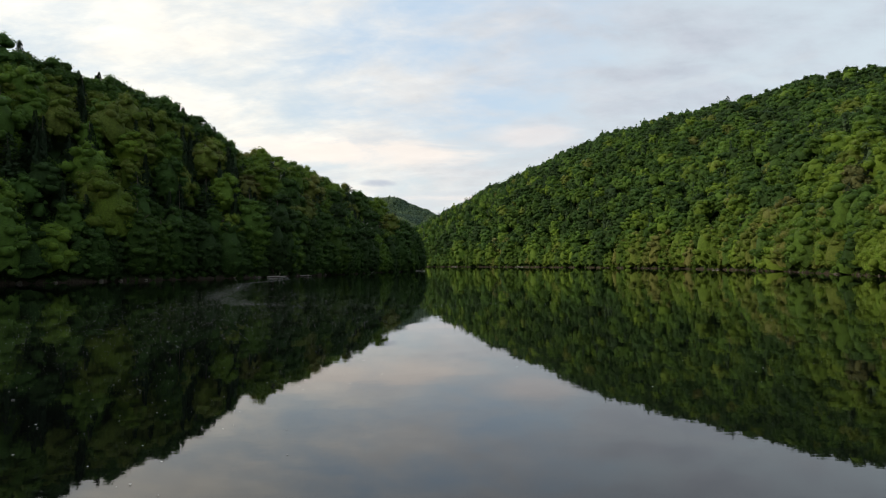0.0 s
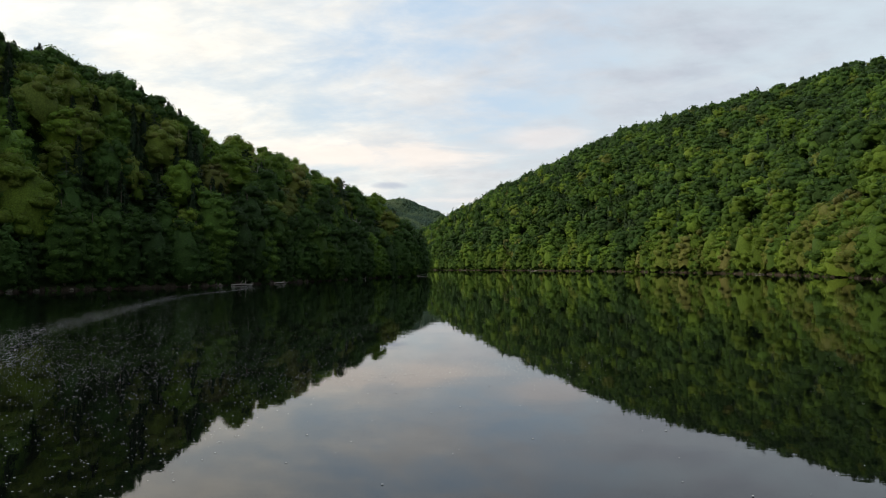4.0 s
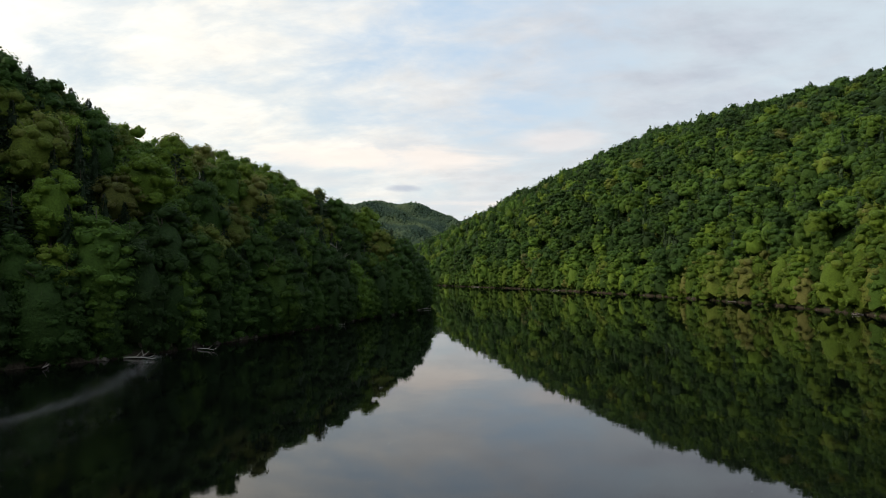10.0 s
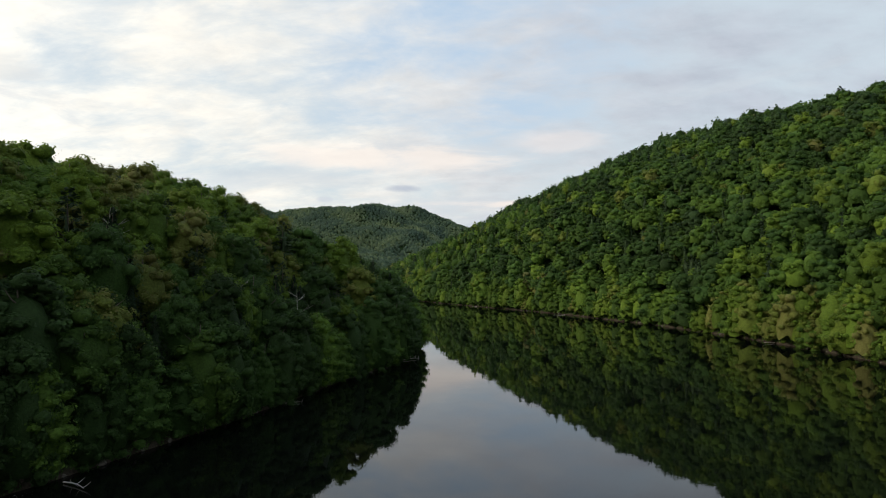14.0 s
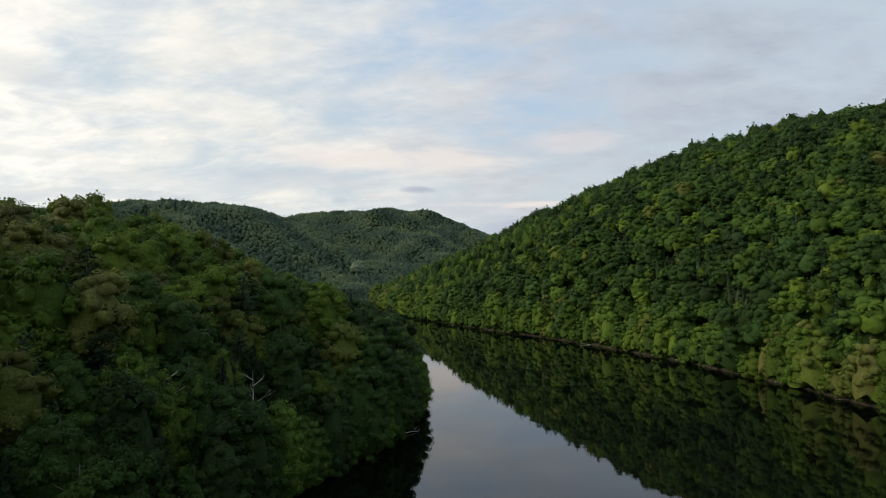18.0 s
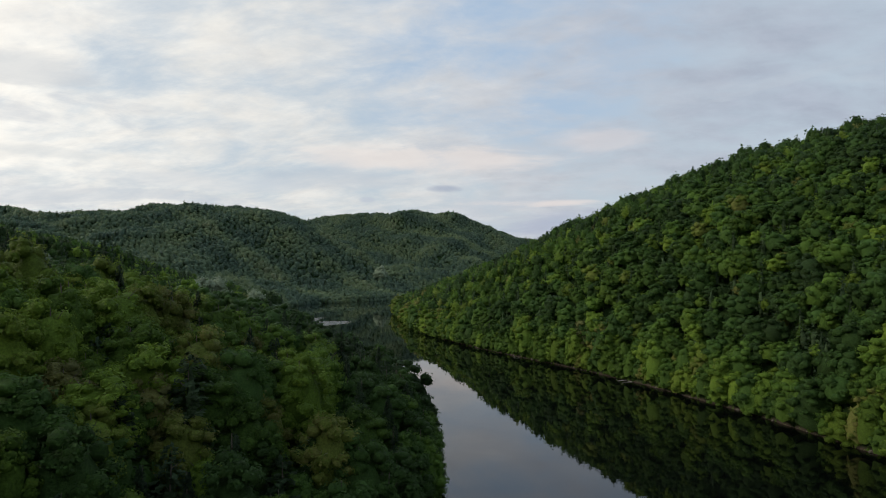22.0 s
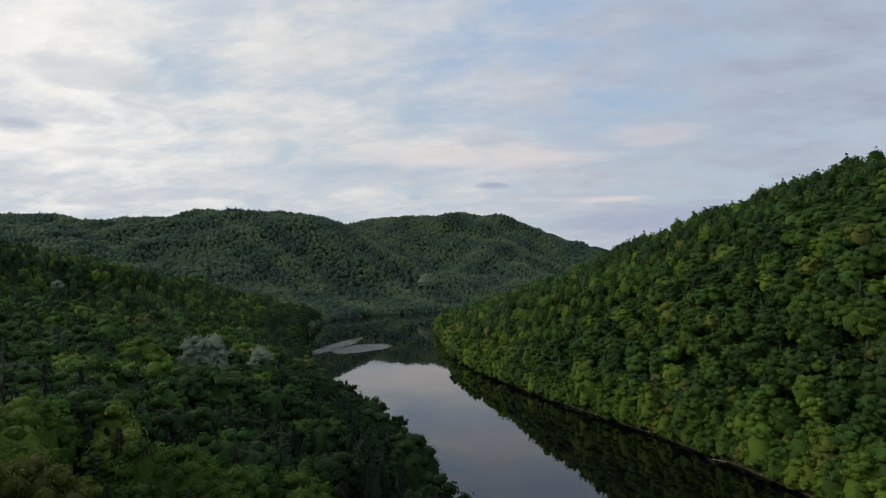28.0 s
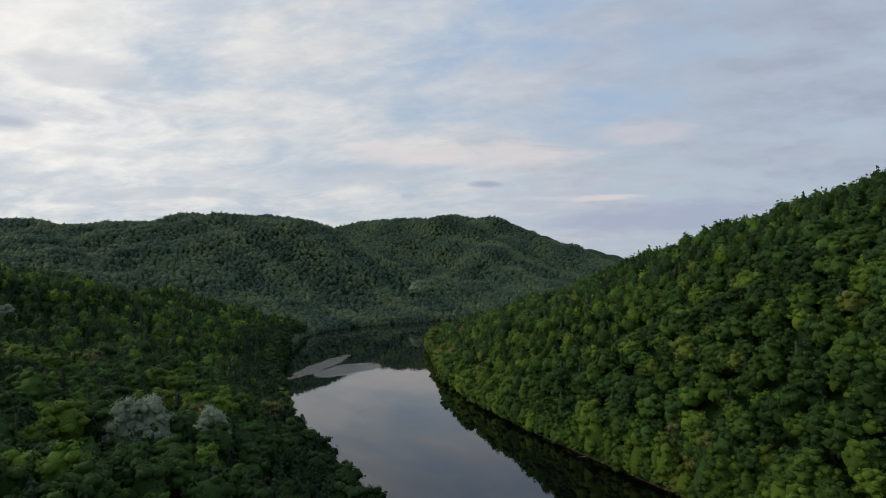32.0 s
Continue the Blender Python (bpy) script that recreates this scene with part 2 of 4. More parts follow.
def water_material():
    m, t, out = material("still_river_water")
    pos = t.nodes.new("ShaderNodeNewGeometry").outputs["Position"]
    sep = nd(t, "ShaderNodeSeparateXYZ", Vector=pos)
    px, py, _ = sep.outputs
    swell = noise_tex(t, pos, 0.22, 2.0, 0.5)
    small = noise_tex(t, nd(t, "ShaderNodeMapping", Vector=pos, Scale=(1.0, 1.6, 1.0)).outputs[0], 1.6, 3.0, 0.55)
    # breeze-ruffled patches out in the far reach
    edge = mth(t, "MULTIPLY", mth(t, "SUBTRACT", noise_tex(t, pos, 0.05, 4.0, 0.6), 0.5), 2.2)
    patch = None
    for cx, cy, ax, ay, lean in ((-183, 785, 9, 62, 0.03), (-157, 768, 17, 33, 0.2)):
        u = mth(t, "SUBTRACT", mth(t, "SUBTRACT", px, cx), mth(t, "MULTIPLY", mth(t, "SUBTRACT", py, cy), lean))
        u = mth(t, "DIVIDE", u, ax)
        v = mth(t, "DIVIDE", mth(t, "SUBTRACT", py, cy), ay)
        r = mth(t, "ADD", mth(t, "ADD", mth(t, "MULTIPLY", u, u), mth(t, "MULTIPLY", v, v)), edge)
        k = smooth(t, r, 1.4, 0.3)
        patch = k if patch is None else mth(t, "MAXIMUM", patch, k)
    # the curling edge of the drift near the start, and the faint film inside it
    wob = mth(t, "MULTIPLY", mth(t, "SUBTRACT", noise_tex(t, pos, 0.09, 4.0, 0.6), 0.5), 7.0)
    streaks = smooth(t, noise_tex(t, nd(t, "ShaderNodeMapping", Vector=pos, Rotation=(0, 0, 0.25), Scale=(1.0, 0.22, 1.0)).outputs[0], 0.28, 5.0, 0.65), 0.40, 0.66)
    near = None
    for (ax, ay), (bx, by) in zip(SWIRL[:4], SWIRL[1:5]):
        ll = (bx - ax) ** 2 + (by - ay) ** 2
        dx, dy = mth(t, "SUBTRACT", px, ax), mth(t, "SUBTRACT", py, ay)
        h = mth(t, "DIVIDE", mth(t, "ADD", mth(t, "MULTIPLY", dx, bx - ax), mth(t, "MULTIPLY", dy, by - ay)), ll, clamp=True)
        ex, ey = mth(t, "SUBTRACT", dx, mth(t, "MULTIPLY", h, bx - ax)), mth(t, "SUBTRACT", dy, mth(t, "MULTIPLY", h, by - ay))
        d = mth(t, "SQRT", mth(t, "ADD", mth(t, "MULTIPLY", ex, ex), mth(t, "MULTIPLY", ey, ey)))
        near = d if near is None else mth(t, "MINIMUM", near, d)
    near = mth(t, "ADD", near, wob)
    film = mth(t, "ADD", mth(t, "MULTIPLY", smooth(t, near, 4.0, 0.0), 0.16), mth(t, "MULTIPLY", smooth(t, near, 30.0, 4.0), mth(t, "MULTIPLY", streaks, 0.26)))
    patch = mth(t, "MAXIMUM", patch, mth(t, "MULTIPLY", film, 0.6))
    rip = noise_tex(t, pos, 5.0, 2.0, 0.5)
    h = mth(t, "ADD", mth(t, "MULTIPLY", swell, 0.007), mth(t, "MULTIPLY", small, 0.0007))
    h = mth(t, "ADD", h, mth(t, "MULTIPLY", mth(t, "MULTIPLY", rip, patch), 0.08))
    bump = nd(t, "ShaderNodeBump", Height=h, Strength=1.0, Distance=1.0).outputs[0]
    rgh = mth(t, "ADD", 0.02, mth(t, "MULTIPLY", patch, 0.22))
    silt = ramp(t, noise_tex(t, pos, 0.02, 3.0, 0.5), [(0.3, (0.0012, 0.0018, 0.0015)), (0.7, (0.0025, 0.0034, 0.0026))])
    bs = nd(t, "ShaderNodeBsdfPrincipled", Base_Color=silt, Roughness=rgh, IOR=1.45, Normal=bump)
    t.links.new(bs.outputs[0], out.inputs[0])
    return m


GROUND, WATER = ground_material(), water_material()


def plain(name, a, b, scale, rough=0.8):
    m, t, out = material(name)
    pos = t.nodes.new("ShaderNodeNewGeometry").outputs["Position"]
    n = noise_tex(t, pos, scale, 5.0, 0.65)
    bump = nd(t, "ShaderNodeBump", Height=n, Strength=0.6, Distance=0.1).outputs[0]
    bs = nd(t, "ShaderNodeBsdfPrincipled", Base_Color=ramp(t, n, [(0.3, a), (0.7, b)]), Roughness=rough, Normal=bump)
    t.links.new(bs.outputs[0], out.inputs[0])
    return m


ROCK = plain("bank_rock", (0.05, 0.043, 0.035), (0.17, 0.15, 0.125), 1.4)
FOAM = plain("pale_foam", (0.28, 0.29, 0.28), (0.52, 0.53, 0.51), 8.0, 0.6)

# ---------------------------------------------------------------- the lie of the land
SHORE_L = np.array([(-260, -500), (-190, -150), (-130, 40), (-104, 100), (-94, 132), (-80, 152), (-65, 171), (-51, 187), (-45, 200), (-36, 226), (-29, 248),
                    (-23, 272), (-13, 298), (-10.5, 325), (-13, 352), (-22, 390), (-38, 434), (-57, 472), (-82, 506), (-117, 560), (-147, 620), (-179, 685),
                    (-206, 750), (-226, 805), (-250, 870), (-268, 935), (-279, 1020), (-263, 1075), (-226, 1135), (-168, 1205), (-60, 1290), (120, 1380)], float)
SHORE_R = np.array([(60, -500), (84, -150), (94, 20), (99, 131), (107, 180), (118, 230), (121, 280), (116, 330), (107, 372), (90, 425), (64, 482),
                    (42, 521), (14, 562), (-12, 602), (-43, 657), (-70, 720), (-97, 820), (-116, 895), (-118, 950), (-90, 1030), (-10, 1110), (160, 1210)], float)
# what height the hills tend to, away from the shore: x, y, metres
HILL_LEFT = [(-130, 200, 67), (-90, 210, 66), (-60, 225, 62), (-108, 268, 46), (-111, 300, 40), (-70, 305, 46), (-38, 330, 39), (-40, 283, 47),
             (-113, 437, 39), (-95, 444, 35), (-270, 570, 38), (-350, 640, 66), (-340, 720, 58), (-275, 665, 42), (-304, 858, 20), (-200, 350, 34),
             (-220, 250, 46), (-180, 60, 72), (-420, 480, 60), (-200, 480, 38), (-150, 130, 78)]
HILL_RIGHT = [(225, 513, 117), (196, 609, 121), (165, 640, 113), (122, 646, 103), (115, 724, 97), (38, 739, 69), (-50, 790, 44), (-85, 895, 30), (70, 560, 84), (292, 427, 113),
              (250, 590, 121), (215, 690, 112), (150, 760, 94), (330, 650, 112), (250, 850, 72), (100, 880, 60), (0, 950, 38), (380, 400, 108), (300, 200, 92),
              (200, 120, 74), (150, 0, 70), (300, -100, 90), (236, 350, 90), (218, 460, 110), (152, 300, 80), (160, 200, 74)]
HILL_FAR = [(-952, 1286, 148), (-884, 1298, 141), (-851, 1354, 141), (-716, 1426, 159), (-524, 1508, 165), (-482, 1535, 163), (-423, 1555, 141), (-313, 1493, 85),
            (-200, 1411, 44), (-572, 2006, 172), (-434, 2028, 191), (-184, 2018, 195), (-110, 2031, 178), (37, 2005, 121), (155, 1975, 74), (-129, 1725, 100),
            (-237, 1859, 131), (-215, 1330, 24), (-330, 1180, 18), (-420, 1125, 40), (-626, 1138, 88), (-100, 1400, 25), (40, 1500, 30), (-300, 1050, 14),
            (-520, 860, 50), (-720, 950, 84), (300, 1700, 50), (0, 1750, 62),
            (-330, 1660, 66), (-480, 1760, 112), (-250, 1560, 42), (-620, 1760, 145)]
HILL_EDGE = [(-900, 1900, 120), (-1500, 1600, 110), (-200, 2500, 120), (700, 2300, 60), (700, 1200, 80), (1200, 700, 100), (-1100, 500, 90), (-900, -200, 90),
             (1100, -200, 110), (0, -600, 40), (300, 1300, 40)]
CONTROL = np.array(HILL_LEFT + HILL_RIGHT + HILL_FAR + HILL_EDGE, float)


def tps_kernel(a, b):
    d2 = ((a[:, None, :] - b[None, :, :]) ** 2).sum(-1) / 1e4
    return 0.5 * d2 * np.log(d2 + 1e-9)


_n = len(CONTROL)
_A = np.zeros((_n + 3, _n + 3))
_A[:_n, :_n] = tps_kernel(CONTROL[:, :2], CONTROL[:, :2]) + np.eye(_n) * 0.02
_A[:_n, _n:] = np.c_[np.ones(_n), CONTROL[:, :2] / 100]
_A[_n:, :_n] = _A[:_n, _n:].T
_W = np.linalg.solve(_A, np.r_[CONTROL[:, 2], 0, 0, 0])


def rise(p):
    return np.maximum(tps_kernel(p, CONTROL[:, :2]) @ _W[:_n] + np.c_[np.ones(len(p)), p / 100] @ _W[_n:], 6.0)


def line_distance(p, line):
    best = np.full(len(p), 1e9)
    for a, b in zip(line[:-1], line[1:]):
        ab = b - a
        s = np.clip(((p - a) @ ab) / (ab @ ab), 0, 1)
        best = np.minimum(best, np.hypot(*(p - a - s[:, None] * ab).T))
    return best


_RIVER = np.r_[SHORE_L, SHORE_R[::-1]]


def in_river(p):
    inside = np.zeros(len(p), bool)
    for (x0, y0), (x1, y1) in zip(_RIVER, np.roll(_RIVER, -1, axis=0)):
        cross = ((y0 > p[:, 1]) != (y1 > p[:, 1])) & (p[:, 0] < (x1 - x0) * (p[:, 1] - y0) / (y1 - y0 + 1e-12) + x0)
        inside ^= cross
    return inside


def wave_noise(p, size, seed):
    """Smooth pseudo-noise from a few crossing waves, about -1 to 1."""
    r = np.random.RandomState(seed)
    v = 0
    for _ in range(7):
        a, ph, f = r.uniform(0, 6.283), r.uniform(0, 6.283), r.uniform(0.6, 1.7) * 6.283 / size
        v = v + np.sin((p[:, 0] * np.cos(a) + p[:, 1] * np.sin(a)) * f + ph)
    return v / 3.2


def land(p):
    """Ground height and signed distance from the shore (negative in the river)."""
    d = np.minimum(line_distance(p, SHORE_L), line_distance(p, SHORE_R))
    wet = in_river(p)
    shore = d + wave_noise(p, 23, 4) * np.minimum(d, 3.0) * 0.25
    g = rise(p) * (1 - np.exp(-shore / 50)) + np.minimum(shore, 1.5) * 0.5
    g += wave_noise(p, 60, 9) * 2.2 * (1 - np.exp(-d / 40)) + wave_noise(p, 170, 5) * 9.0 * (1 - np.exp(-d / 250))
    return np.where(wet, -np.minimum(0.3 + d * 1.5, 6.0), np.maximum(g, 0.05)), np.where(wet, -d, d)


def mesh_from(name, verts, faces_v, sizes, mat, tint=None, smooth_faces=False):
    """A mesh from flat arrays: vertices, loop vertex indices and corners per face."""
    me = bpy.data.meshes.new(name)
    me.vertices.add(len(verts))
    me.vertices.foreach_set("co", np.ascontiguousarray(verts, np.float32).ravel())
    me.loops.add(len(faces_v))
    me.loops.foreach_set("vertex_index", np.ascontiguousarray(faces_v, np.int32))
    me.polygons.add(len(sizes))
    starts = np.r_[0, np.cumsum(sizes)[:-1]].astype(np.int32)
    me.polygons.foreach_set("loop_start", starts)
    me.polygons.foreach_set("use_smooth", np.full(len(sizes), smooth_faces, bool))
    if tint is not None:
        at = me.attributes.new("tint", "FLOAT", "POINT")
        at.data.foreach_set("value", np.ascontiguousarray(tint, np.float32))
    me.update(calc_edges=True)
    me.materials.append(mat)
    return me


def build_ground():
    xs = np.r_[np.arange(-1800, -1400, 40), np.arange(-1400, -420, 20), np.arange(-420, -292, 8), np.arange(-292, 140, 3), np.arange(140, 330, 8), np.arange(330, 1500, 45)]
    ys = np.r_[np.arange(-700, -60, 40), np.arange(-60, 90, 10), np.arange(90, 1020, 3), np.arange(1020, 2120, 14), np.arange(2120, 3000, 60)]
    gx, gy = np.meshgrid(xs, ys)
    p = np.c_[gx.ravel(), gy.ravel()].astype(float)
    z, _ = land(p)
    nx, ny = len(xs), len(ys)
    i = np.arange(nx * ny).reshape(ny, nx)
    q = np.stack([i[:-1, :-1], i[:-1, 1:], i[1:, 1:], i[1:, :-1]], -1).reshape(-1, 4)
    me = mesh_from("ground", np.c_[p, z], q.ravel(), np.full(len(q), 4), GROUND, smooth_faces=True)
    tagged(new("ground", me), "wooded hillsides of leaf litter and bare rocky river banks", "ground", kind="structure")


build_ground()
me = mesh_from("water", np.array([(-1800, -700, 0), (1500, -700, 0), (1500, 2900, 0), (-1800, 2900, 0)], float), np.arange(4), np.array([4]), WATER)
tagged(new("water", me), "dark glassy river water mirroring hills and clouds", "river", kind="structure")

# ---------------------------------------------------------------- tree shapes
PHI = (1 + 5 ** 0.5) / 2
ICO_V = np.array([(-1, PHI, 0), (1, PHI, 0), (-1, -PHI, 0), (1, -PHI, 0), (0, -1, PHI), (0, 1, PHI), (0, -1, -PHI), (0, 1, -PHI),
                  (PHI, 0, -1), (PHI, 0, 1), (-PHI, 0, -1), (-PHI, 0, 1)]) / math.hypot(1, PHI)
ICO_F = np.array([(0, 11, 5), (0, 5, 1), (0, 1, 7), (0, 7, 10), (0, 10, 11), (1, 5, 9), (5, 11, 4), (11, 10, 2), (10, 7, 6), (7, 1, 8),
                  (3, 9, 4), (3, 4, 2), (3, 2, 6), (3, 6, 8), (3, 8, 9), (4, 9, 5), (2, 4, 11), (6, 2, 10), (8, 6, 7), (9, 8, 1)])


class Shape:
    """Vertices and faces gathered as arrays."""

    def __init__(self):
        self.v, self.f, self.s, self.n = [], [], [], 0

    def add(self, verts, faces):
        self.v.append(verts)
        self.f.append((faces + self.n).ravel())
        self.s.append(np.full(len(faces), faces.shape[1]))
        self.n += len(verts)

    def cards(self, centres, normals, size, rng):
        """Leaf sprays: small bent four-cornered pieces facing about along the normals."""
        n = len(centres)
        nn = normals / np.linalg.norm(normals, axis=1, keepdims=True)
        ref = rng.normal(size=(n, 3))
        a = np.cross(nn, ref)
        a /= np.linalg.norm(a, axis=1, keepdims=True) + 1e-9
        b = np.cross(nn, a)
        s = size * rng.uniform(0.6, 1.35, (n, 1))
        w = s * rng.uniform(0.55, 0.9, (n, 1))
        v = np.stack([centres + a * s, centres + b * w + nn * s * 0.12, centres - a * s, centres - b * w - nn * s * 0.12], 1).reshape(-1, 3)
        self.add(v, np.arange(4 * n).reshape(n, 4))

    def sprays(self, centres, normals, size, rng):
        """Leaf sprays of trees farther off: three-cornered pieces."""
        n = len(centres)
        nn = normals / np.linalg.norm(normals, axis=1, keepdims=True)
        a = np.cross(nn, rng.normal(size=(n, 3)))
        a /= np.linalg.norm(a, axis=1, keepdims=True) + 1e-9
        b = np.cross(nn, a)
        s = size * rng.uniform(0.65, 1.3, (n, 1))
        v = np.stack([centres + a * s, centres - a * s * 0.5 + b * s * 0.85, centres - a * s * 0.5 - b * s * 0.85], 1).reshape(-1, 3)
        self.add(v, np.arange(3 * n).reshape(n, 3))

    def tube(self, pts, radii, sides=6):
        pts, k = np.asarray(pts, float), len(pts)
        ang = np.linspace(0, 2 * np.pi, sides, endpoint=False)
        rings = []
        for i in range(k):
            d = pts[min(i + 1, k - 1)] - pts[max(i - 1, 0)]
            d = d / np.linalg.norm(d)
            a = np.cross(d, (0.3, 0.9, 0.1) if abs(d[1]) < 0.8 else (1, 0, 0))
            a /= np.linalg.norm(a)
            b = np.cross(d, a)
            rings.append(pts[i] + radii[i] * (np.cos(ang)[:, None] * a + np.sin(ang)[:, None] * b))
        v = np.concatenate(rings)
        f = [(i * sides + j, i * sides + (j + 1) % sides, (i + 1) * sides + (j + 1) % sides, (i + 1) * sides + j) for i in range(k - 1) for j in range(sides)]
        self.add(v, np.array(f))

    def arrays(self):
        return np.concatenate(self.v), np.concatenate(self.f), np.concatenate(self.s)


def crown_surface(d, radius, height, base):
    """Where the crown's outline lies in the directions d: an egg, broadest below its middle."""
    half = (height - base) / 2
    wide = radius * (1.0 - 0.16 * d[:, 2])
    return np.c_[d[:, 0] * wide, d[:, 1] * wide, base + half * 0.92 + d[:, 2] * half * np.where(d[:, 2] > 0, 1.08, 0.92)]


def sphere_dirs(n, rng, low=-0.85, jitter=0.16):
    i = np.arange(n) + 0.5
    z = low + (1 - low) * i / n
    a = i * 2.39996 + rng.uniform(0, 6.28)
    r = np.sqrt(np.maximum(0, 1 - z * z))
    d = np.c_[r * np.cos(a), r * np.sin(a), z] + rng.normal(size=(n, 3)) * jitter
    return d / np.linalg.norm(d, axis=1, keepdims=True)


def ball(level):
    """A ball of 20, 80 or 320 faces."""
    v, f = [tuple(p) for p in ICO_V], [tuple(q) for q in ICO_F]
    for _ in range(level):
        mid, finer = {}, []

        def between(a, c):
            k = (min(a, c), max(a, c))
            if k not in mid:
                m = (np.array(v[a]) + np.array(v[c])) / 2
                v.append(tuple(m / np.linalg.norm(m)))
                mid[k] = len(v) - 1
            return mid[k]

        for a, c, e in f:
            p, q, r = between(a, c), between(c, e), between(e, a)
            finer += [(a, p, r), (c, q, p), (e, r, q), (p, q, r)]
        f = finer
    return np.array(v), np.array(f)


BALLS = [ball(k) for k in range(3)]


def dome_crown(rng, level, sprays, size, radius, height, base, lobes=15, depth=0.40, low=-0.45, heart=0.80):
    """A broadleaf crown: rounded leafy masses with creases between them, loose sprays standing off the shaded heart."""
    sh = Shape()
    knob = sphere_dirs(lobes, rng, -0.4, 0.25)
    wide = np.cos(rng.uniform(0.36, 0.66, lobes))
    amp = rng.uniform(0.55, 1.12, lobes) * depth
    squash = rng.uniform(0.86, 1.14, 2)

    def skin(d):
        t = np.clip((d @ knob.T - wide) / (1 - wide), 0, 1)
        return 1.0 - depth + (np.sqrt(t) * amp).max(1)

    v, f = BALLS[level]
    f = f[v[f][:, :, 2].max(1) > low]
    k = skin(v) * heart + rng.uniform(-0.06, 0.06, len(v))
    skew = np.array([squash[0], squash[1], 1.0])
    sh.add(crown_surface(v * k[:, None], radius, height, base) * skew, f)
    d = sphere_dirs(sprays, rng, low, 0.16)
    k = skin(d) * rng.uniform(0.84, 1.06, len(d)) + 0.08 * (rng.uniform(size=len(d)) > 0.9)
    best = knob[(d @ knob.T).argmax(1)]
    n = d - best * 0.55 + np.array([0, 0, 0.16]) + rng.normal(size=d.shape) * 0.30
    sh.sprays(crown_surface(d * k[:, None], radius, height, base) * skew, n, size, rng)
    return sh


def tufted_crown(rng, tufts, sprays, size, radius, height, base, low=-0.5, core=0, flat=0.82, swell=0.30, leafy=False):
    """A broadleaf crown of many rounded tufts packed over a shaded heart, each tuft with its own sprays."""
    sh = Shape()
    heart_v, heart_f = BALLS[1]
    core_v, core_f = BALLS[core]
    sh.add(crown_surface(heart_v * ((0.72 if leafy else 0.76) + rng.uniform(-0.05, 0.05, (len(heart_v), 1))), radius, height, base), heart_f[heart_v[heart_f][:, :, 2].max(1) > low])
    put = sh.cards if leafy else sh.sprays
    lean = rng.uniform(-0.10, 0.10, 2) * radius
    bulge = sphere_dirs(5, rng, -0.2, 0.4)
    for d in sphere_dirs(tufts, rng, low, 0.22):
        k = rng.uniform(0.66, 0.80) + 0.14 * max(0.0, float((bulge @ d).max()) - 0.6) / 0.4
        c = crown_surface(d[None] * k, radius, height, base)[0] + np.array([lean[0], lean[1], 0]) * (1 + d[2])
        r = radius * swell * rng.uniform(0.72, 1.30) * np.array([1.08, 1.08, flat])
        sh.add(core_v * (1 + rng.uniform(-0.20, 0.20, (len(core_v), 1))) * r * (0.66 if leafy else 0.76) + c, core_f)
        e = rng.normal(size=(sprays, 3)) + d * 0.7
        e[:, 2] += 0.40
        e /= np.linalg.norm(e, axis=1, keepdims=True)
        reach = rng.uniform(0.66, 1.14, (sprays, 1)) + 0.14 * (rng.uniform(size=(sprays, 1)) > 0.88)
        put(c + e * r * reach, e + np.array([0, 0, 0.30]) + rng.normal(size=(sprays, 3)) * 0.40, size, rng)
    return sh


def conifer_crown(rng, boughs, cards, size, height=22.0, base=3.0, radius=3.6, droop=-0.15, taper=1.0, heart=0.5, quads=True, bare=0.0):
    """Boughs all round the stem that shorten towards the tip."""
    sh = Shape()
    put = sh.cards if quads else sh.sprays
    for i in range(boughs):
        t = ((i + rng.uniform(0, 1)) / boughs) ** 0.88
        if rng.uniform() < bare:
            continue
        z = base + (height - base) * 0.97 * t
        a = i * 2.39996 + rng.uniform(-0.6, 0.6)
        L = (radius * (1 - t) ** taper + 0.3) * rng.uniform(0.65, 1.15)
        s = np.sqrt(rng.uniform(0.05, 1, cards))
        side = rng.normal(size=cards) * 0.22 * L * (1.15 - s)
        c = np.c_[np.cos(a) * s * L - np.sin(a) * side, np.sin(a) * s * L + np.cos(a) * side, z + droop * s * L + rng.normal(size=cards) * 0.15]
        nn = np.c_[np.cos(a) * 0.45 + rng.normal(size=cards) * 0.3, np.sin(a) * 0.45 + rng.normal(size=cards) * 0.3, np.ones(cards)]
        put(c, nn, size * (0.55 + 0.45 * (1 - t)), rng)
    # the shaded heart of the tree: one slim uneven spindle
    v = ICO_V * (1 + rng.uniform(-0.3, 0.3, (12, 1)))
    k = (1 - (v[:, 2] + 1) / 2) ** taper * 0.9 + 0.04
    sh.add(np.c_[v[:, 0] * radius * heart * (0.3 + k), v[:, 1] * radius * heart * (0.3 + k), base + (height - base) * (0.46 + 0.48 * v[:, 2])], ICO_F)
    return sh


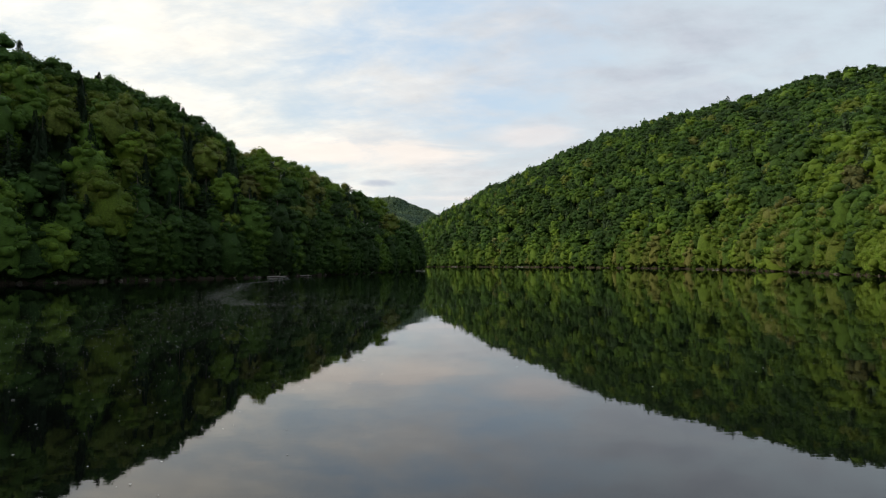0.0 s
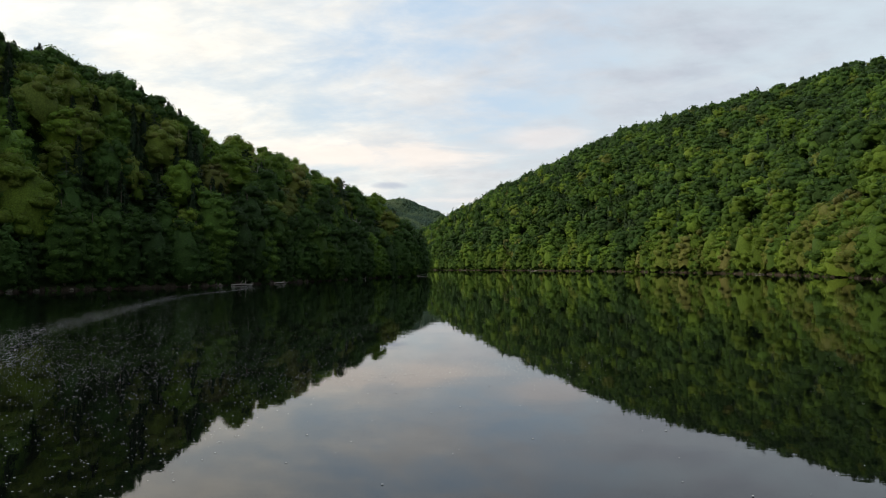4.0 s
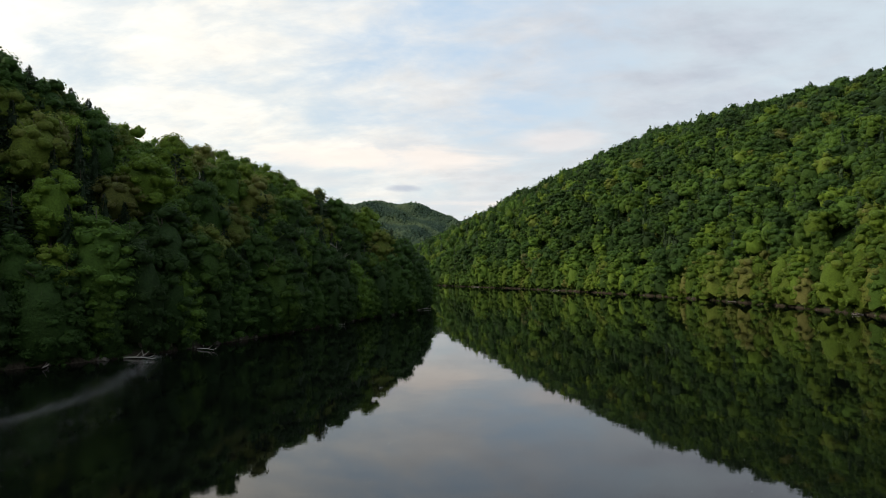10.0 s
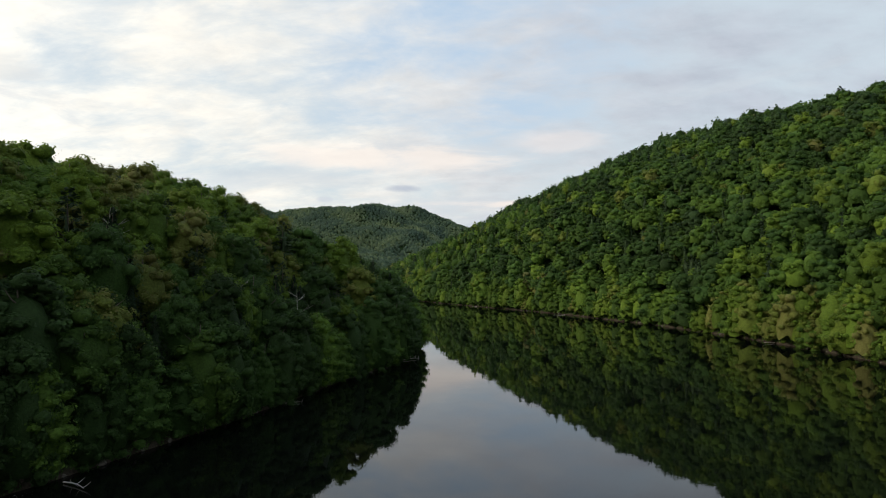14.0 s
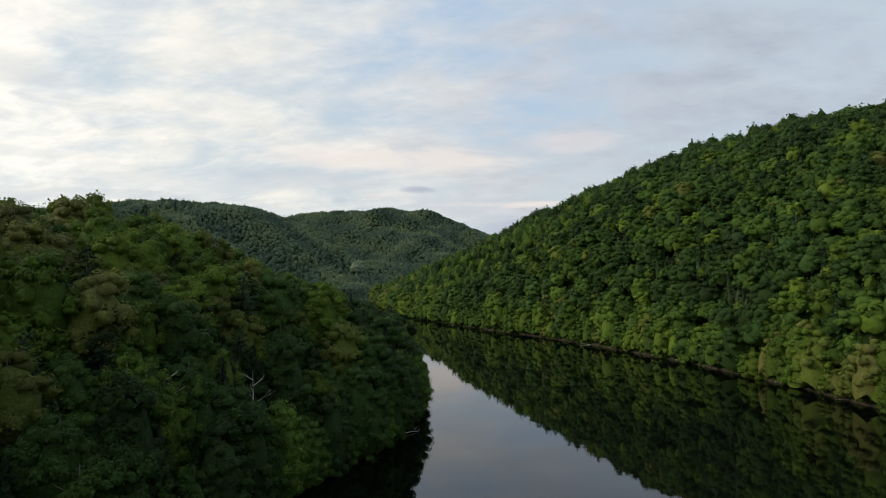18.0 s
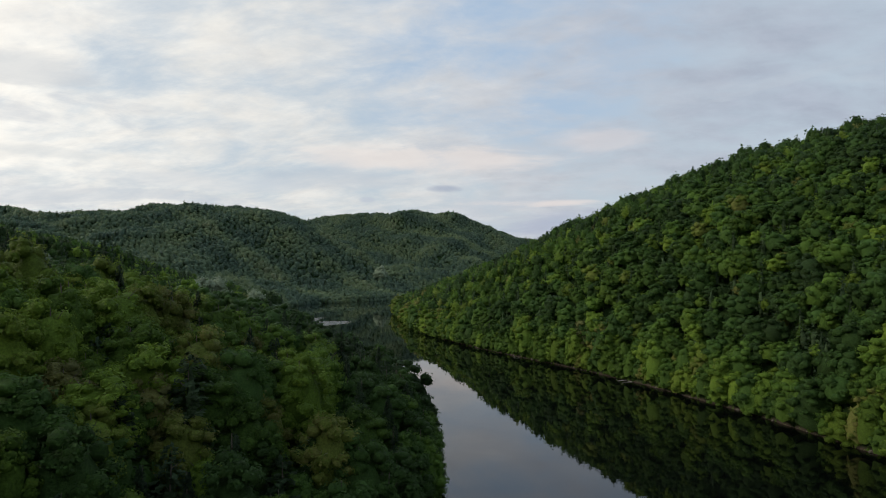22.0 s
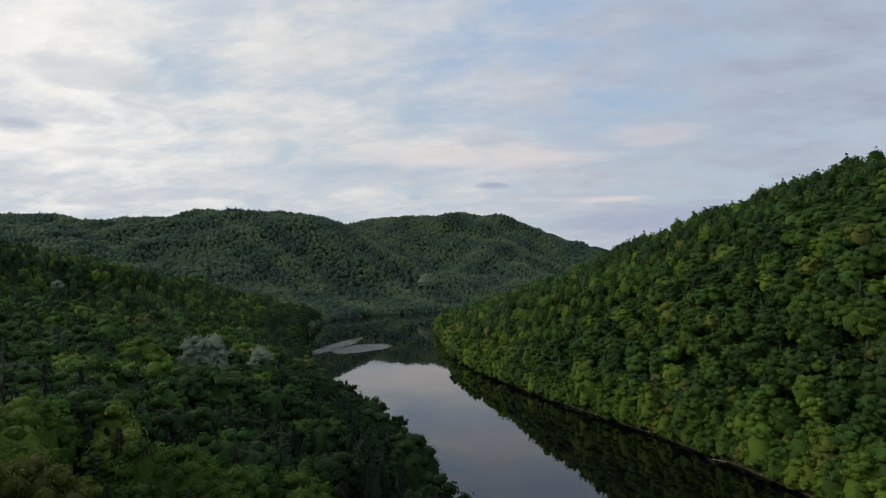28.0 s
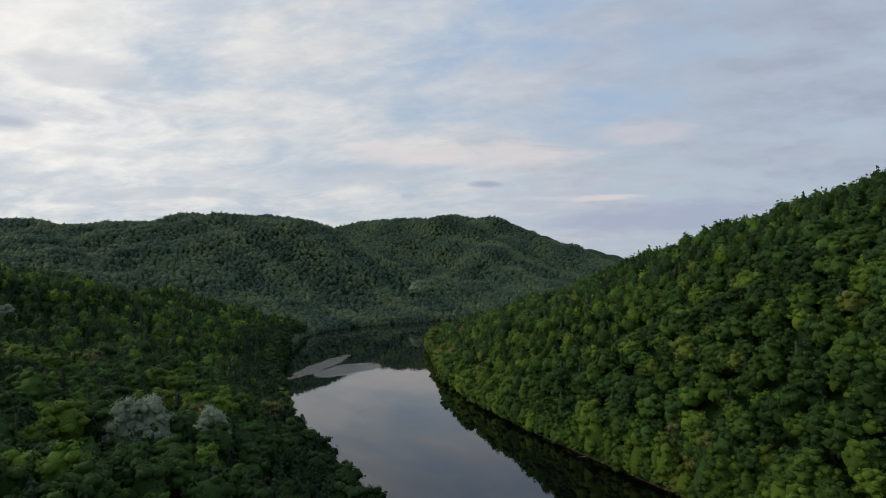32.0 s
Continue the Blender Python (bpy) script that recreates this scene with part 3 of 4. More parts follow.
def trunk_shape(rng, height, radius, limbs, reach, base):
    sh = Shape()
    bend = rng.uniform(-0.5, 0.5, 2)
    zs = np.linspace(-1.2, height * 0.92, 6)
    pts = [(bend[0] * (z / height) ** 2, bend[1] * (z / height) ** 2, z) for z in zs]
    sh.tube(pts, np.linspace(radius * 1.15, radius * 0.18, 6), 6)
    for i in range(limbs):
        z = base + (height * 0.8 - base) * (i + 0.5) / limbs
        a = i * 2.4 + rng.uniform(-0.4, 0.4)
        L = reach * rng.uniform(0.6, 0.95) * (1.1 - 0.5 * z / height)
        p0 = np.array([bend[0] * (z / height) ** 2, bend[1] * (z / height) ** 2, z])
        d = np.array([math.cos(a), math.sin(a), 0])
        sh.tube([p0, p0 + d * L * 0.5 + (0, 0, L * 0.28), p0 + d * L + (0, 0, L * 0.75)], [radius * 0.42, radius * 0.26, radius * 0.07], 4)
    return sh


def part(name, shape, mat, parent, label="", tint=None):
    v, f, s = shape.arrays()
    ob = new(name, mesh_from(name, v, f, s, mat, None if tint is None else np.full(len(v), tint), True))
    ob.parent = parent
    if label:
        tagged(ob, label)
    return ob


def tree_thing(kind, label, category, group, crown, trunk, mat, tint, bark_mat=BARK):
    root = new(kind)
    root.empty_display_size = 0.5
    tagged(root, label, category, group)
    part("trunk", trunk, bark_mat, root)
    if crown is not None:
        part("crown", crown, mat, root, "", tint)
    return root


def spot(x, y, z, turn, size, tall=1.0):
    return Matrix.Translation((x, y, z)) @ Matrix.Rotation(turn, 4, "Z") @ Matrix.Diagonal((size, size, size * tall, 1))


# ---------------------------------------------------------------- where the trees stand
AXIS = np.array([(0, 20), (5, 120), (3, 285)], float)      # the reach of river that the shot follows


def scatter(x0, x1, y0, y1, step, rng, keep):
    gx, gy = np.meshgrid(np.arange(x0, x1, step), np.arange(y0, y1, step))
    gx = gx + (np.arange(gx.shape[0]) % 2)[:, None] * step * 0.5
    p = np.c_[gx.ravel(), gy.ravel()] + rng.uniform(-0.42, 0.42, (gx.size, 2)) * step
    z, d = land(p)
    ok = (d > 2.2) & keep(p, d, z)
    return np.c_[p[ok], z[ok], d[ok]]


def along(line, step, inset, rng, y0, y1, reach=0.2):
    """A row of trees that follows the shore."""
    out = []
    for a, b in zip(line[:-1], line[1:]):
        L = np.hypot(*(b - a))
        for s in np.arange(0, L, step):
            q = a + (b - a) * (s + rng.uniform(-0.3, 0.3) * step) / L
            n = np.array([-(b - a)[1], (b - a)[0]]) / L
            out.append(q + n * inset * rng.uniform(0.6, 1.5))
    p = np.array(out)
    p = p[(p[:, 1] > y0) & (p[:, 1] < y1)]
    z, d = land(p)
    ok = d > reach
    return np.c_[p[ok], z[ok], d[ok]]


rng = np.random.RandomState(7)
early_far = np.random.RandomState(9)
is_right = lambda p: line_distance(p, SHORE_R) < line_distance(p, SHORE_L)
near_keep = lambda p, d, z: np.where(is_right(p), d < 235, d < 400)
woods = scatter(-470, 400, 60, 1010, 5.6, rng, near_keep)
far_keep = lambda p, d, z: (p[:, 0] > -1.03 * (p[:, 1] - 270) - 60) & (p[:, 0] < 0.16 * (p[:, 1] - 250) + 60)
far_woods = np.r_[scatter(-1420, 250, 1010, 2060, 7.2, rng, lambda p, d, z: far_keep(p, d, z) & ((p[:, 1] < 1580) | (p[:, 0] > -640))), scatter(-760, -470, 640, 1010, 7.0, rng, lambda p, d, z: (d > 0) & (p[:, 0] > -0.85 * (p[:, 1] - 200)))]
far_woods = np.r_[far_woods, along(SHORE_L, 6.0, -1.4, early_far, 890, 1400, -4.0), along(SHORE_L, 8.0, 5.0, early_far, 890, 1400)]
rows_l = np.r_[along(SHORE_L, 5.0, 0.7, rng, 70, 900), along(SHORE_L, 7.6, 5.0, rng, 70, 1000)]
rows_r = np.r_[along(SHORE_R, 5.0, -0.7, rng, 70, 1000), along(SHORE_R, 6.0, -4.8, rng, 70, 1000)]
shore_trees = np.r_[rows_l, rows_r]
# the woods go on behind the start
early = np.random.RandomState(8)
woods = np.r_[woods, scatter(-260, 240, -10, 60, 5.2, early, lambda p, d, z: d < 85)]
shore_trees = np.r_[shore_trees, along(SHORE_L, 5.0, 0.7, early, -10, 70), along(SHORE_R, 5.0, -0.7, early, -10, 70)]
shrubs = np.r_[along(SHORE_L, 3.4, 0.9, rng, 70, 900, -0.6), along(SHORE_R, 3.6, -0.9, rng, 70, 980, -0.6)]


def joined(name, label, category, mat, spots, shapes, tints):
    """One object of many trees: spots are rows of x, y, z, size, tallness, turn."""
    vs, fs, ss, ts, base = [], [], [], [], 0
    which = np.arange(len(spots)) % len(shapes)
    for k, sh in enumerate(shapes):
        rows, tint = spots[which == k], tints[which == k]
        if not len(rows):
            continue
        v, f, s = sh.arrays()
        c, n = np.cos(rows[:, 5])[:, None], np.sin(rows[:, 5])[:, None]
        size, tall = rows[:, 3][:, None], rows[:, 4][:, None]
        x = (v[:, 0] * c - v[:, 1] * n) * size + rows[:, 0][:, None]
        y = (v[:, 0] * n + v[:, 1] * c) * size + rows[:, 1][:, None]
        z = v[:, 2] * size * tall + rows[:, 2][:, None]
        vs.append(np.stack([x, y, z], -1).reshape(-1, 3))
        fs.append((f[None, :] + (np.arange(len(rows)) * len(v))[:, None] + base).ravel())
        ss.append(np.tile(s, len(rows)))
        ts.append(np.repeat(tint, len(v)))
        base += len(v) * len(rows)
    me = mesh_from(name, np.concatenate(vs), np.concatenate(fs), np.concatenate(ss), mat, np.concatenate(ts), True)
    return tagged(new(name, me), label, category, kind="stuff")


def axis_distance(p):
    return line_distance(p, AXIS)


# every tree: x, y, z, distance from shore
trees = np.r_[woods, shore_trees]
at_shore = np.r_[np.zeros(len(woods), bool), np.ones(len(shore_trees), bool)]
p2 = trees[:, :2]
right = is_right(p2)
far_off = axis_distance(p2) + 1000.0 * (p2[:, 1] < 72)
r0 = rng.uniform(size=len(trees))
patchy = wave_noise(p2, 70, 31)
fine_patch = wave_noise(p2, 26, 33)
# conifers: dark hemlocks low on the shaded bank, pines scattered over the sunny slope and along the crests
hem = (r0 < np.where(right, 0.05, 0.10 + 0.26 * (trees[:, 3] < 24) + 0.28 * np.clip((trees[:, 1] - 320) / 60, 0, 1)) + 0.12 * patchy * ~right) & ~at_shore & ~(~right & (trees[:, 1] > 235) & (trees[:, 1] < 315) & (trees[:, 3] > 14))
pin = (~hem) & (r0 > 0.88 - 0.05 * fine_patch * right - 0.05 * (patchy < -0.3)) & ~at_shore
broad = ~(hem | pin)
size = (0.82 + 0.5 * rng.uniform(size=len(trees)) ** 1.6) * np.where(at_shore, rng.uniform(0.72, 1.22, len(trees)), 1.0)
size = np.where(pin | hem, 0.55 + 0.42 * size, size)
tall = rng.uniform(0.84, 1.18, len(trees))
tall = np.minimum(tall, 1.32 / size) * np.where(right & (trees[:, 2] > 92), 1.05, 1.0) * np.where(~right & (trees[:, 0] < -58) & (trees[:, 1] > 235) & (trees[:, 1] < 320), np.where(trees[:, 1] > 278, 1.06, 0.94), 1.0)
tall = tall * np.where(~right & (trees[:, 0] < -82) & (trees[:, 1] > 230) & (trees[:, 1] < 340), 1.14, 1.0)
tall = tall * np.where(pin & right & (trees[:, 2] > 70), 0.74, 1.0) * np.where(pin & ~right & (trees[:, 1] < 330), 0.80, 1.0)
turn = rng.uniform(0, 6.283, len(trees))
# left bank's shade goes into tint: darker by the shore and past y 310
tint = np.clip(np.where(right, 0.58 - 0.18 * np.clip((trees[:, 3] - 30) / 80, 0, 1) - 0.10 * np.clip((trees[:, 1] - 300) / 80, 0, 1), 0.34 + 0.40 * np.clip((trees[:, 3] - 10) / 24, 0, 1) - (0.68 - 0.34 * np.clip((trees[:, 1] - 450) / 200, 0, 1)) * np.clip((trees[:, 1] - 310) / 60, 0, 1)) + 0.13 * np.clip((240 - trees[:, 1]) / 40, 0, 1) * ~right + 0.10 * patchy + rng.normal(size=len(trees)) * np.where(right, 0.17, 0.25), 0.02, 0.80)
odd = rng.uniform(size=len(trees))
tint = np.where((odd > 0.945) & right & (trees[:, 3] > 6), rng.uniform(0.80, 1.0, len(trees)), tint)
tint = np.where((odd > 0.985) & ~right, rng.uniform(0.80, 0.92, len(trees)), tint)
rows = np.c_[trees[:, :3] - np.array([0, 0, 0.3]), size, tall, turn]

# ---------------------------------------------------------------- single trees near the reach
srng = np.random.RandomState(11)
BROAD_KINDS = []
for n, (name, label, tn, cnt, rad, hgt, base, flat) in enumerate((
        ("maple_tree", "tall maple in fresh deep-green spring leaf on the wooded bank", 0.28, 44, 4.2, 15.0, 3.5, 0.82),
        ("maple_tree", "broad maple in mid-green leaf among the bank trees", 0.42, 48, 4.6, 14.6, 3.5, 0.76),
        ("oak_tree", "oak with bright yellow-green young leaves on the hillside", 0.62, 46, 4.3, 14.8, 4.0, 0.82),
        ("birch_tree", "slender birch with light green open crown", 0.50, 36, 3.3, 15.4, 3.0, 0.95),
        ("oak_tree", "oak with tan-green budding leaves on the hillside", 0.86, 40, 4.1, 14.5, 4.0, 0.82),
        ("beech_tree", "dark green beech with dense rounded crown", 0.16, 46, 4.0, 14.8, 3.0, 0.85))):
    crown = tufted_crown(srng, cnt, 62, 0.20, rad + 0.5, hgt, base - 2.0, -0.8, 1, flat, 0.27, True)
    trunk = trunk_shape(srng, hgt, 0.30, 6, rad, base + 2)
    BROAD_KINDS.append(tree_thing(name, label, "tree", "broadleaf trees on the banks", crown, trunk, LEAF, tn))
LOW_KINDS = [tree_thing("alder_tree", "leafy alder hanging low over the river's edge", "tree", "broadleaf trees on the banks",
                        tufted_crown(srng, 54, 60, 0.20, 4.2, 14.2, -3.0, -0.7, 1, 0.80, 0.25, True), trunk_shape(srng, 14.5, 0.26, 6, 3.6, 1.5), LEAF, tn) for tn in (0.08, 0.18, 0.30, 0.46)]
PINE_KINDS = [tree_thing("pine_tree", "tall white pine with flat tiered dark boughs", "tree", "pines on the slopes",
                         conifer_crown(srng, 74, 24, 0.40, 18.0, 3.0, 3.7, 0.06, 0.55, 0.2, True, 0.12), trunk_shape(srng, 18.0, 0.28, 4, 2.2, 7.0), NEEDLE, 0.55) for _ in range(3)]
HEM_KINDS = [tree_thing("hemlock_tree", "dark hemlock with a drooping pointed crown", "tree", "hemlocks on the shaded bank",
                        conifer_crown(srng, 130, 24, 0.28, 15.5, 0.4, 4.4, -0.30, 0.92, 0.30), trunk_shape(srng, 16.5, 0.24, 0, 1, 5.0), NEEDLE, 0.20) for _ in range(3)]
for i, root in enumerate(BROAD_KINDS + LOW_KINDS + PINE_KINDS + HEM_KINDS):      # the first of each kind stands among the rest, out on the back slopes
    q = np.array([[-150.0 - 9 * i, 170.0 - 6 * i]])
    root.matrix_basis = spot(q[0, 0], q[0, 1], float(land(q)[0][0]) - 0.3, 0.4 * i, 1.0)

single = np.zeros(len(trees), bool)
for mask, kinds, most in ((broad & at_shore, LOW_KINDS, 84), (broad & ~at_shore, BROAD_KINDS, 180), (pin, PINE_KINDS, 90), (hem, HEM_KINDS, 150)):
    idx = np.nonzero(mask)[0]
    idx = idx[np.argsort(far_off[idx])][:most]
    single[idx] = True
    for i in idx:
        if kinds is BROAD_KINDS:
            want = np.array([0.26, 0.42, 0.62, 0.50, 0.86, 0.14])
            k = int(np.argmin(np.abs(want - tint[i]) + srng.uniform(0, 0.12, 6)))
        else:
            k = int(srng.randint(len(kinds)))
        x, y, z, s, tl, tr = (float(v) for v in rows[i])
        copy_thing(kinds[k], spot(x, y, z, tr, s, tl))

# ---------------------------------------------------------------- the rest of the woods
rest = ~single
under = np.nonzero(rest & (pin | hem) & (far_off < 450))[0]
u_rows = rows[under].copy()
u_rows[:, :2] += rng.uniform(-2.2, 2.2, (len(under), 2))
u_rows[:, 3] *= 0.8
u_rows[:, 2] = land(u_rows[:, :2])[0] - 0.5


def open_to_river():
    """Which trees can be seen from somewhere over the reach; those behind a crest need less detail."""
    gx, gy = np.arange(-480, 430, 6.0), np.arange(-20, 1030, 6.0)
    mx, my = np.meshgrid(gx, gy)
    q = np.c_[mx.ravel(), my.ravel()]
    h, d = land(q)
    roof = np.where(d > 3, h + 8.5, 0).reshape(mx.shape)
    seen = np.zeros(len(trees), bool)
    tip = trees[:, :3] + np.array([0, 0, 14.0])
    for eye in ((0, 0, 4), (4, 60, 8), (5, 125, 27), (6, 170, 42), (4, 215, 58), (-2, 280, 82)):
        clear = np.ones(len(trees), bool)
        for s in np.linspace(0.04, 0.97, 60):
            p = np.array(eye) + (tip - np.array(eye)) * s
            ix = np.clip(((p[:, 0] - gx[0]) / 6).round().astype(int), 0, len(gx) - 1)
            iy = np.clip(((p[:, 1] - gy[0]) / 6).round().astype(int), 0, len(gy) - 1)
            clear &= (p[:, 2] > roof[iy, ix]) | (np.hypot(p[:, 0] - tip[:, 0], p[:, 1] - tip[:, 1]) < 12)
        seen |= clear
    return seen


seen = open_to_river()
hid = rest & ~seen & ~at_shore
mid, back = rest & seen & (far_off < 320), rest & seen & (far_off >= 320)
B_SHAPES = [tufted_crown(srng, 13 + k % 4, 15, 0.40, 3.9 + 0.25 * (k % 4), 13.0, 3.6 + 0.4 * (k % 3), -0.35, 0, 0.78, 0.36) for k in range(14)]
N_SHAPES = [tufted_crown(srng, 20 + k % 5, 22, 0.31, 4.2 + 0.25 * (k % 3), 13.8, 2.6, -0.45, 0, 0.80, 0.31) for k in range(10)]
U_SHAPES = [dome_crown(srng, 0, 18, 0.6, 3.3, 8.6, 0.5, 7) for _ in range(6)]
T_SHAPES = [tufted_crown(srng, 24 + 2 * (k % 4), 22, 0.31, 4.5 + 0.5 * (k % 3), 10.0 + 1.9 * (k % 4), -4.2, -0.25, 0, 0.76, 0.30) for k in range(12)]
F_SHAPES = [dome_crown(srng, 0, 14, 1.3, 5.2, 11.5, -1.0, 6, 0.25) for _ in range(8)]
C_SHAPES = [dome_crown(srng, 1, 60, 0.75, 3.9, 13.4, 3.5, 10) for _ in range(12)]
D_SHAPES = [dome_crown(srng, 0, 6, 1.5, 4.4, 13.0, 1.0, 4) for _ in range(10)]
P_SHAPES = [conifer_crown(srng, 34, 7, 0.62, 14.4, 3.0, 3.2, 0.0, 0.62, 0.3, False, 0.08) for _ in range(6)]
H_SHAPES = [conifer_crown(srng, 26, 6, 0.62, 14.0, 2.5, 3.4, -0.28, 0.9, 0.3, False) for _ in range(6)]
PF_SHAPES = [conifer_crown(srng, 12, 1, 1.6, 12.0, 1.0, 2.8, -0.1, 0.9, 0.6, False) for _ in range(4)]
S_SHAPES = [dome_crown(srng, 1, 130, 0.28, 2.2, 4.4, -1.0, 12, 0.42, -0.9) for _ in range(6)]
joined("hilltop_woods", "woods on the backs of the near hills", "woods", LEAF, rows[hid], D_SHAPES, tint[hid])
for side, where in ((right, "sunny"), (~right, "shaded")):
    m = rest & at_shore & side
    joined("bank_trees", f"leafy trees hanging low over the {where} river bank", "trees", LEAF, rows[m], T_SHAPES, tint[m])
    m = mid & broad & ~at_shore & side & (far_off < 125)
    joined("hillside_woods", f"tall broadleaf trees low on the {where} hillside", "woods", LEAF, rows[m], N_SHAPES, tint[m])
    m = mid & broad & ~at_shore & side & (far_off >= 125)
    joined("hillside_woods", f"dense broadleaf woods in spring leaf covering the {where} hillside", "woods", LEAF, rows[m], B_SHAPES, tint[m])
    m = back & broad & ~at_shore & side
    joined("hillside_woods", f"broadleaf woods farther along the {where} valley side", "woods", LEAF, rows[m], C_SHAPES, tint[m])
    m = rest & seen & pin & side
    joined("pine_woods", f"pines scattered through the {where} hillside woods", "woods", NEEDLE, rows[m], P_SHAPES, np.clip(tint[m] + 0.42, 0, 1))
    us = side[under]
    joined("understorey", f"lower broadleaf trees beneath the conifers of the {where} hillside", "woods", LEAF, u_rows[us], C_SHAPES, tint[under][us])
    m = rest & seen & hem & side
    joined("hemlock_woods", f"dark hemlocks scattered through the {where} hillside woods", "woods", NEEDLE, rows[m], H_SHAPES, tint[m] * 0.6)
low_m = seen[:len(woods)] & (far_off[:len(woods)] < 420)
low_p = woods[low_m][:, :2] + np.array([2.4, 1.2])
low_z, low_d = land(low_p)
low_tint = np.clip(tint[:len(woods)][low_m][low_d > 3] - 0.05, 0.02, 0.7)
low_p, low_z = low_p[low_d > 3], low_z[low_d > 3]
low_rows = np.c_[low_p, low_z - 0.3, rng.uniform(0.7, 1.1, len(low_p)), rng.uniform(0.75, 1.1, len(low_p)), rng.uniform(0, 6.28, len(low_p))]
joined("young_trees", "young trees and saplings filling the gaps of the woods", "trees", LEAF, low_rows, U_SHAPES, low_tint)
s_rows = np.c_[shrubs[:, :2], np.full(len(shrubs), -0.3), rng.uniform(0.45, 1.0, len(shrubs)), rng.uniform(0.6, 1.3, len(shrubs)), rng.uniform(0, 6.28, len(shrubs))]
# bank shade put into leaf tint: left-shore bushes darker than right
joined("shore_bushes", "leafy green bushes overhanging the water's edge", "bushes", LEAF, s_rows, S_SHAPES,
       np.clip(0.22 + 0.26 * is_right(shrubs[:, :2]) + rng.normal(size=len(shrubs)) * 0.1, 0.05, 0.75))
fr = rng.uniform(size=len(far_woods))
f_rows = np.c_[far_woods[:, :3] - np.array([0, 0, 1.5]), rng.uniform(0.9, 1.35, len(far_woods)), rng.uniform(0.75, 1.0, len(far_woods)), rng.uniform(0, 6.28, len(far_woods))]
# sunlit stretches and relief of the far slopes, put into tint as broad patches
f_patch = wave_noise(far_woods[:, :2], 130, 51)
f_tint = np.clip(0.38 + 0.26 * f_patch + rng.normal(size=len(far_woods)) * 0.10, 0, 0.85)
con = fr < 0.05 - 0.04 * f_patch
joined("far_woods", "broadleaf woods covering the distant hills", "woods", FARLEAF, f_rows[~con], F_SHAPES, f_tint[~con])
joined("far_woods", "conifers dotted through the distant hill woods", "woods", NEEDLE, f_rows[con], PF_SHAPES, np.clip(f_tint[con] + 0.35, 0, 1))

# ---------------------------------------------------------------- trees that stand out
def stand(kind, x, y, top, natural, wide=1.0):
    """One tree whose tip reaches the height top."""
    z = float(land(np.array([[x, y]]))[0][0]) - 0.3
    s = (top - z) / natural
    return copy_thing(kind, spot(x, y, z, x * 0.7 + y, s * wide, 1 / wide))


for x, y, top in ((-40, 283, 38.0), (-23, 364, 26.5), (-27, 369, 25.0), (-58, 224, 39.0)):
    stand(PINE_KINDS[(x * 7 + y) % 3], x, y, top, 18.0, 1.15)
for x, y, top in ((225, 513, 133.5), (196, 609, 136.5), (164.5, 629, 128), (158, 633, 124), (38, 739, 81), (33, 744, 77), (115, 724, 108)):
    stand(PINE_KINDS[(x > 100) + (y > 620)], x, y, top, 18.0, 1.0)
for x, y, top, wide in ((-83, 501, 23.0, 1.0), (-97, 521, 24.5, 1.35), (-112, 540, 21.5, 1.3), (-100, 527, 20.0, 1.2)):
    stand(HEM_KINDS[y % 3], x, y, top, 16.0, wide)
# hemlocks along the crest of the near hill
crest = np.array([(-132, 176, 72), (-123, 184, 70), (-113, 200, 65), (-107, 203, 64), (-101, 207, 62), (-96, 213, 60.5), (-89, 212, 59), (-85, 217, 56), (-80, 224, 52.5), (-73, 226, 48)], float)
for i in range(48):
    u = (i + 0.2) / 48 * (len(crest) - 1)
    q = crest[int(u)] + (crest[int(u) + 1] - crest[int(u)]) * (u - int(u)) + srng.uniform(-1, 1, 3) * (3.0, 3.0, 1.0)
    if srng.uniform() < 0.55:
        stand(HEM_KINDS[i % 3], q[0], q[1], q[2] + srng.uniform(-2.0, 1.6), 16.0, 1.0)
    else:
        stand(BROAD_KINDS[(0, 5, 1)[i % 3]], q[0], q[1], q[2] - 1.5, 15.0, 1.1)

pale = tree_thing("willow_tree", "silvery pale-green budding tree standing out from darker woods", "tree", "pale budding trees",
                  tufted_crown(srng, 46, 60, 0.24, 5.0, 16.0, 1.0, -0.6, 1, 0.9, 0.28, True), trunk_shape(srng, 17.0, 0.3, 6, 4.4, 4.0), PALE, 0.4)
z = float(land(np.array([[-113.0, 437.0]]))[0][0])
pale.matrix_basis = spot(-113, 437, z - 0.3, 0.3, 1.2, 1.0)
for x, y, s in ((-108, 441, 1.1), (-98, 452, 1.0), (-300, 600, 0.9), (-215, 1333, 1.5), (-224, 1338, 1.3)):
    zz = float(land(np.array([[float(x), float(y)]]))[0][0])
    copy_thing(pale, spot(x, y, zz - 0.3, x * 0.3, s, 1.0))

# ---------------------------------------------------------------- drift on the water
frng = np.random.RandomState(21)


def flecks(name, label, pts, lo, hi):
    """Small uneven flat flakes of foam, lying on the water."""
    n = len(pts)
    ang = np.arange(4) * 6.283 / 4 + frng.uniform(0, 6.28, (n, 1))
    rad = frng.uniform(lo, hi, (n, 1)) * frng.uniform(0.6, 1.2, (n, 4))
    v = np.stack([pts[:, :1] + np.cos(ang) * rad, pts[:, 1:2] + np.sin(ang) * rad * 0.7, np.full((n, 4), 0.012) + frng.uniform(0, 0.006, (n, 1))], -1).reshape(-1, 3)
    me = mesh_from(name, v, np.arange(4 * n), np.full(n, 4), FOAM)
    tagged(new(name, me), label, "foam", kind="stuff")


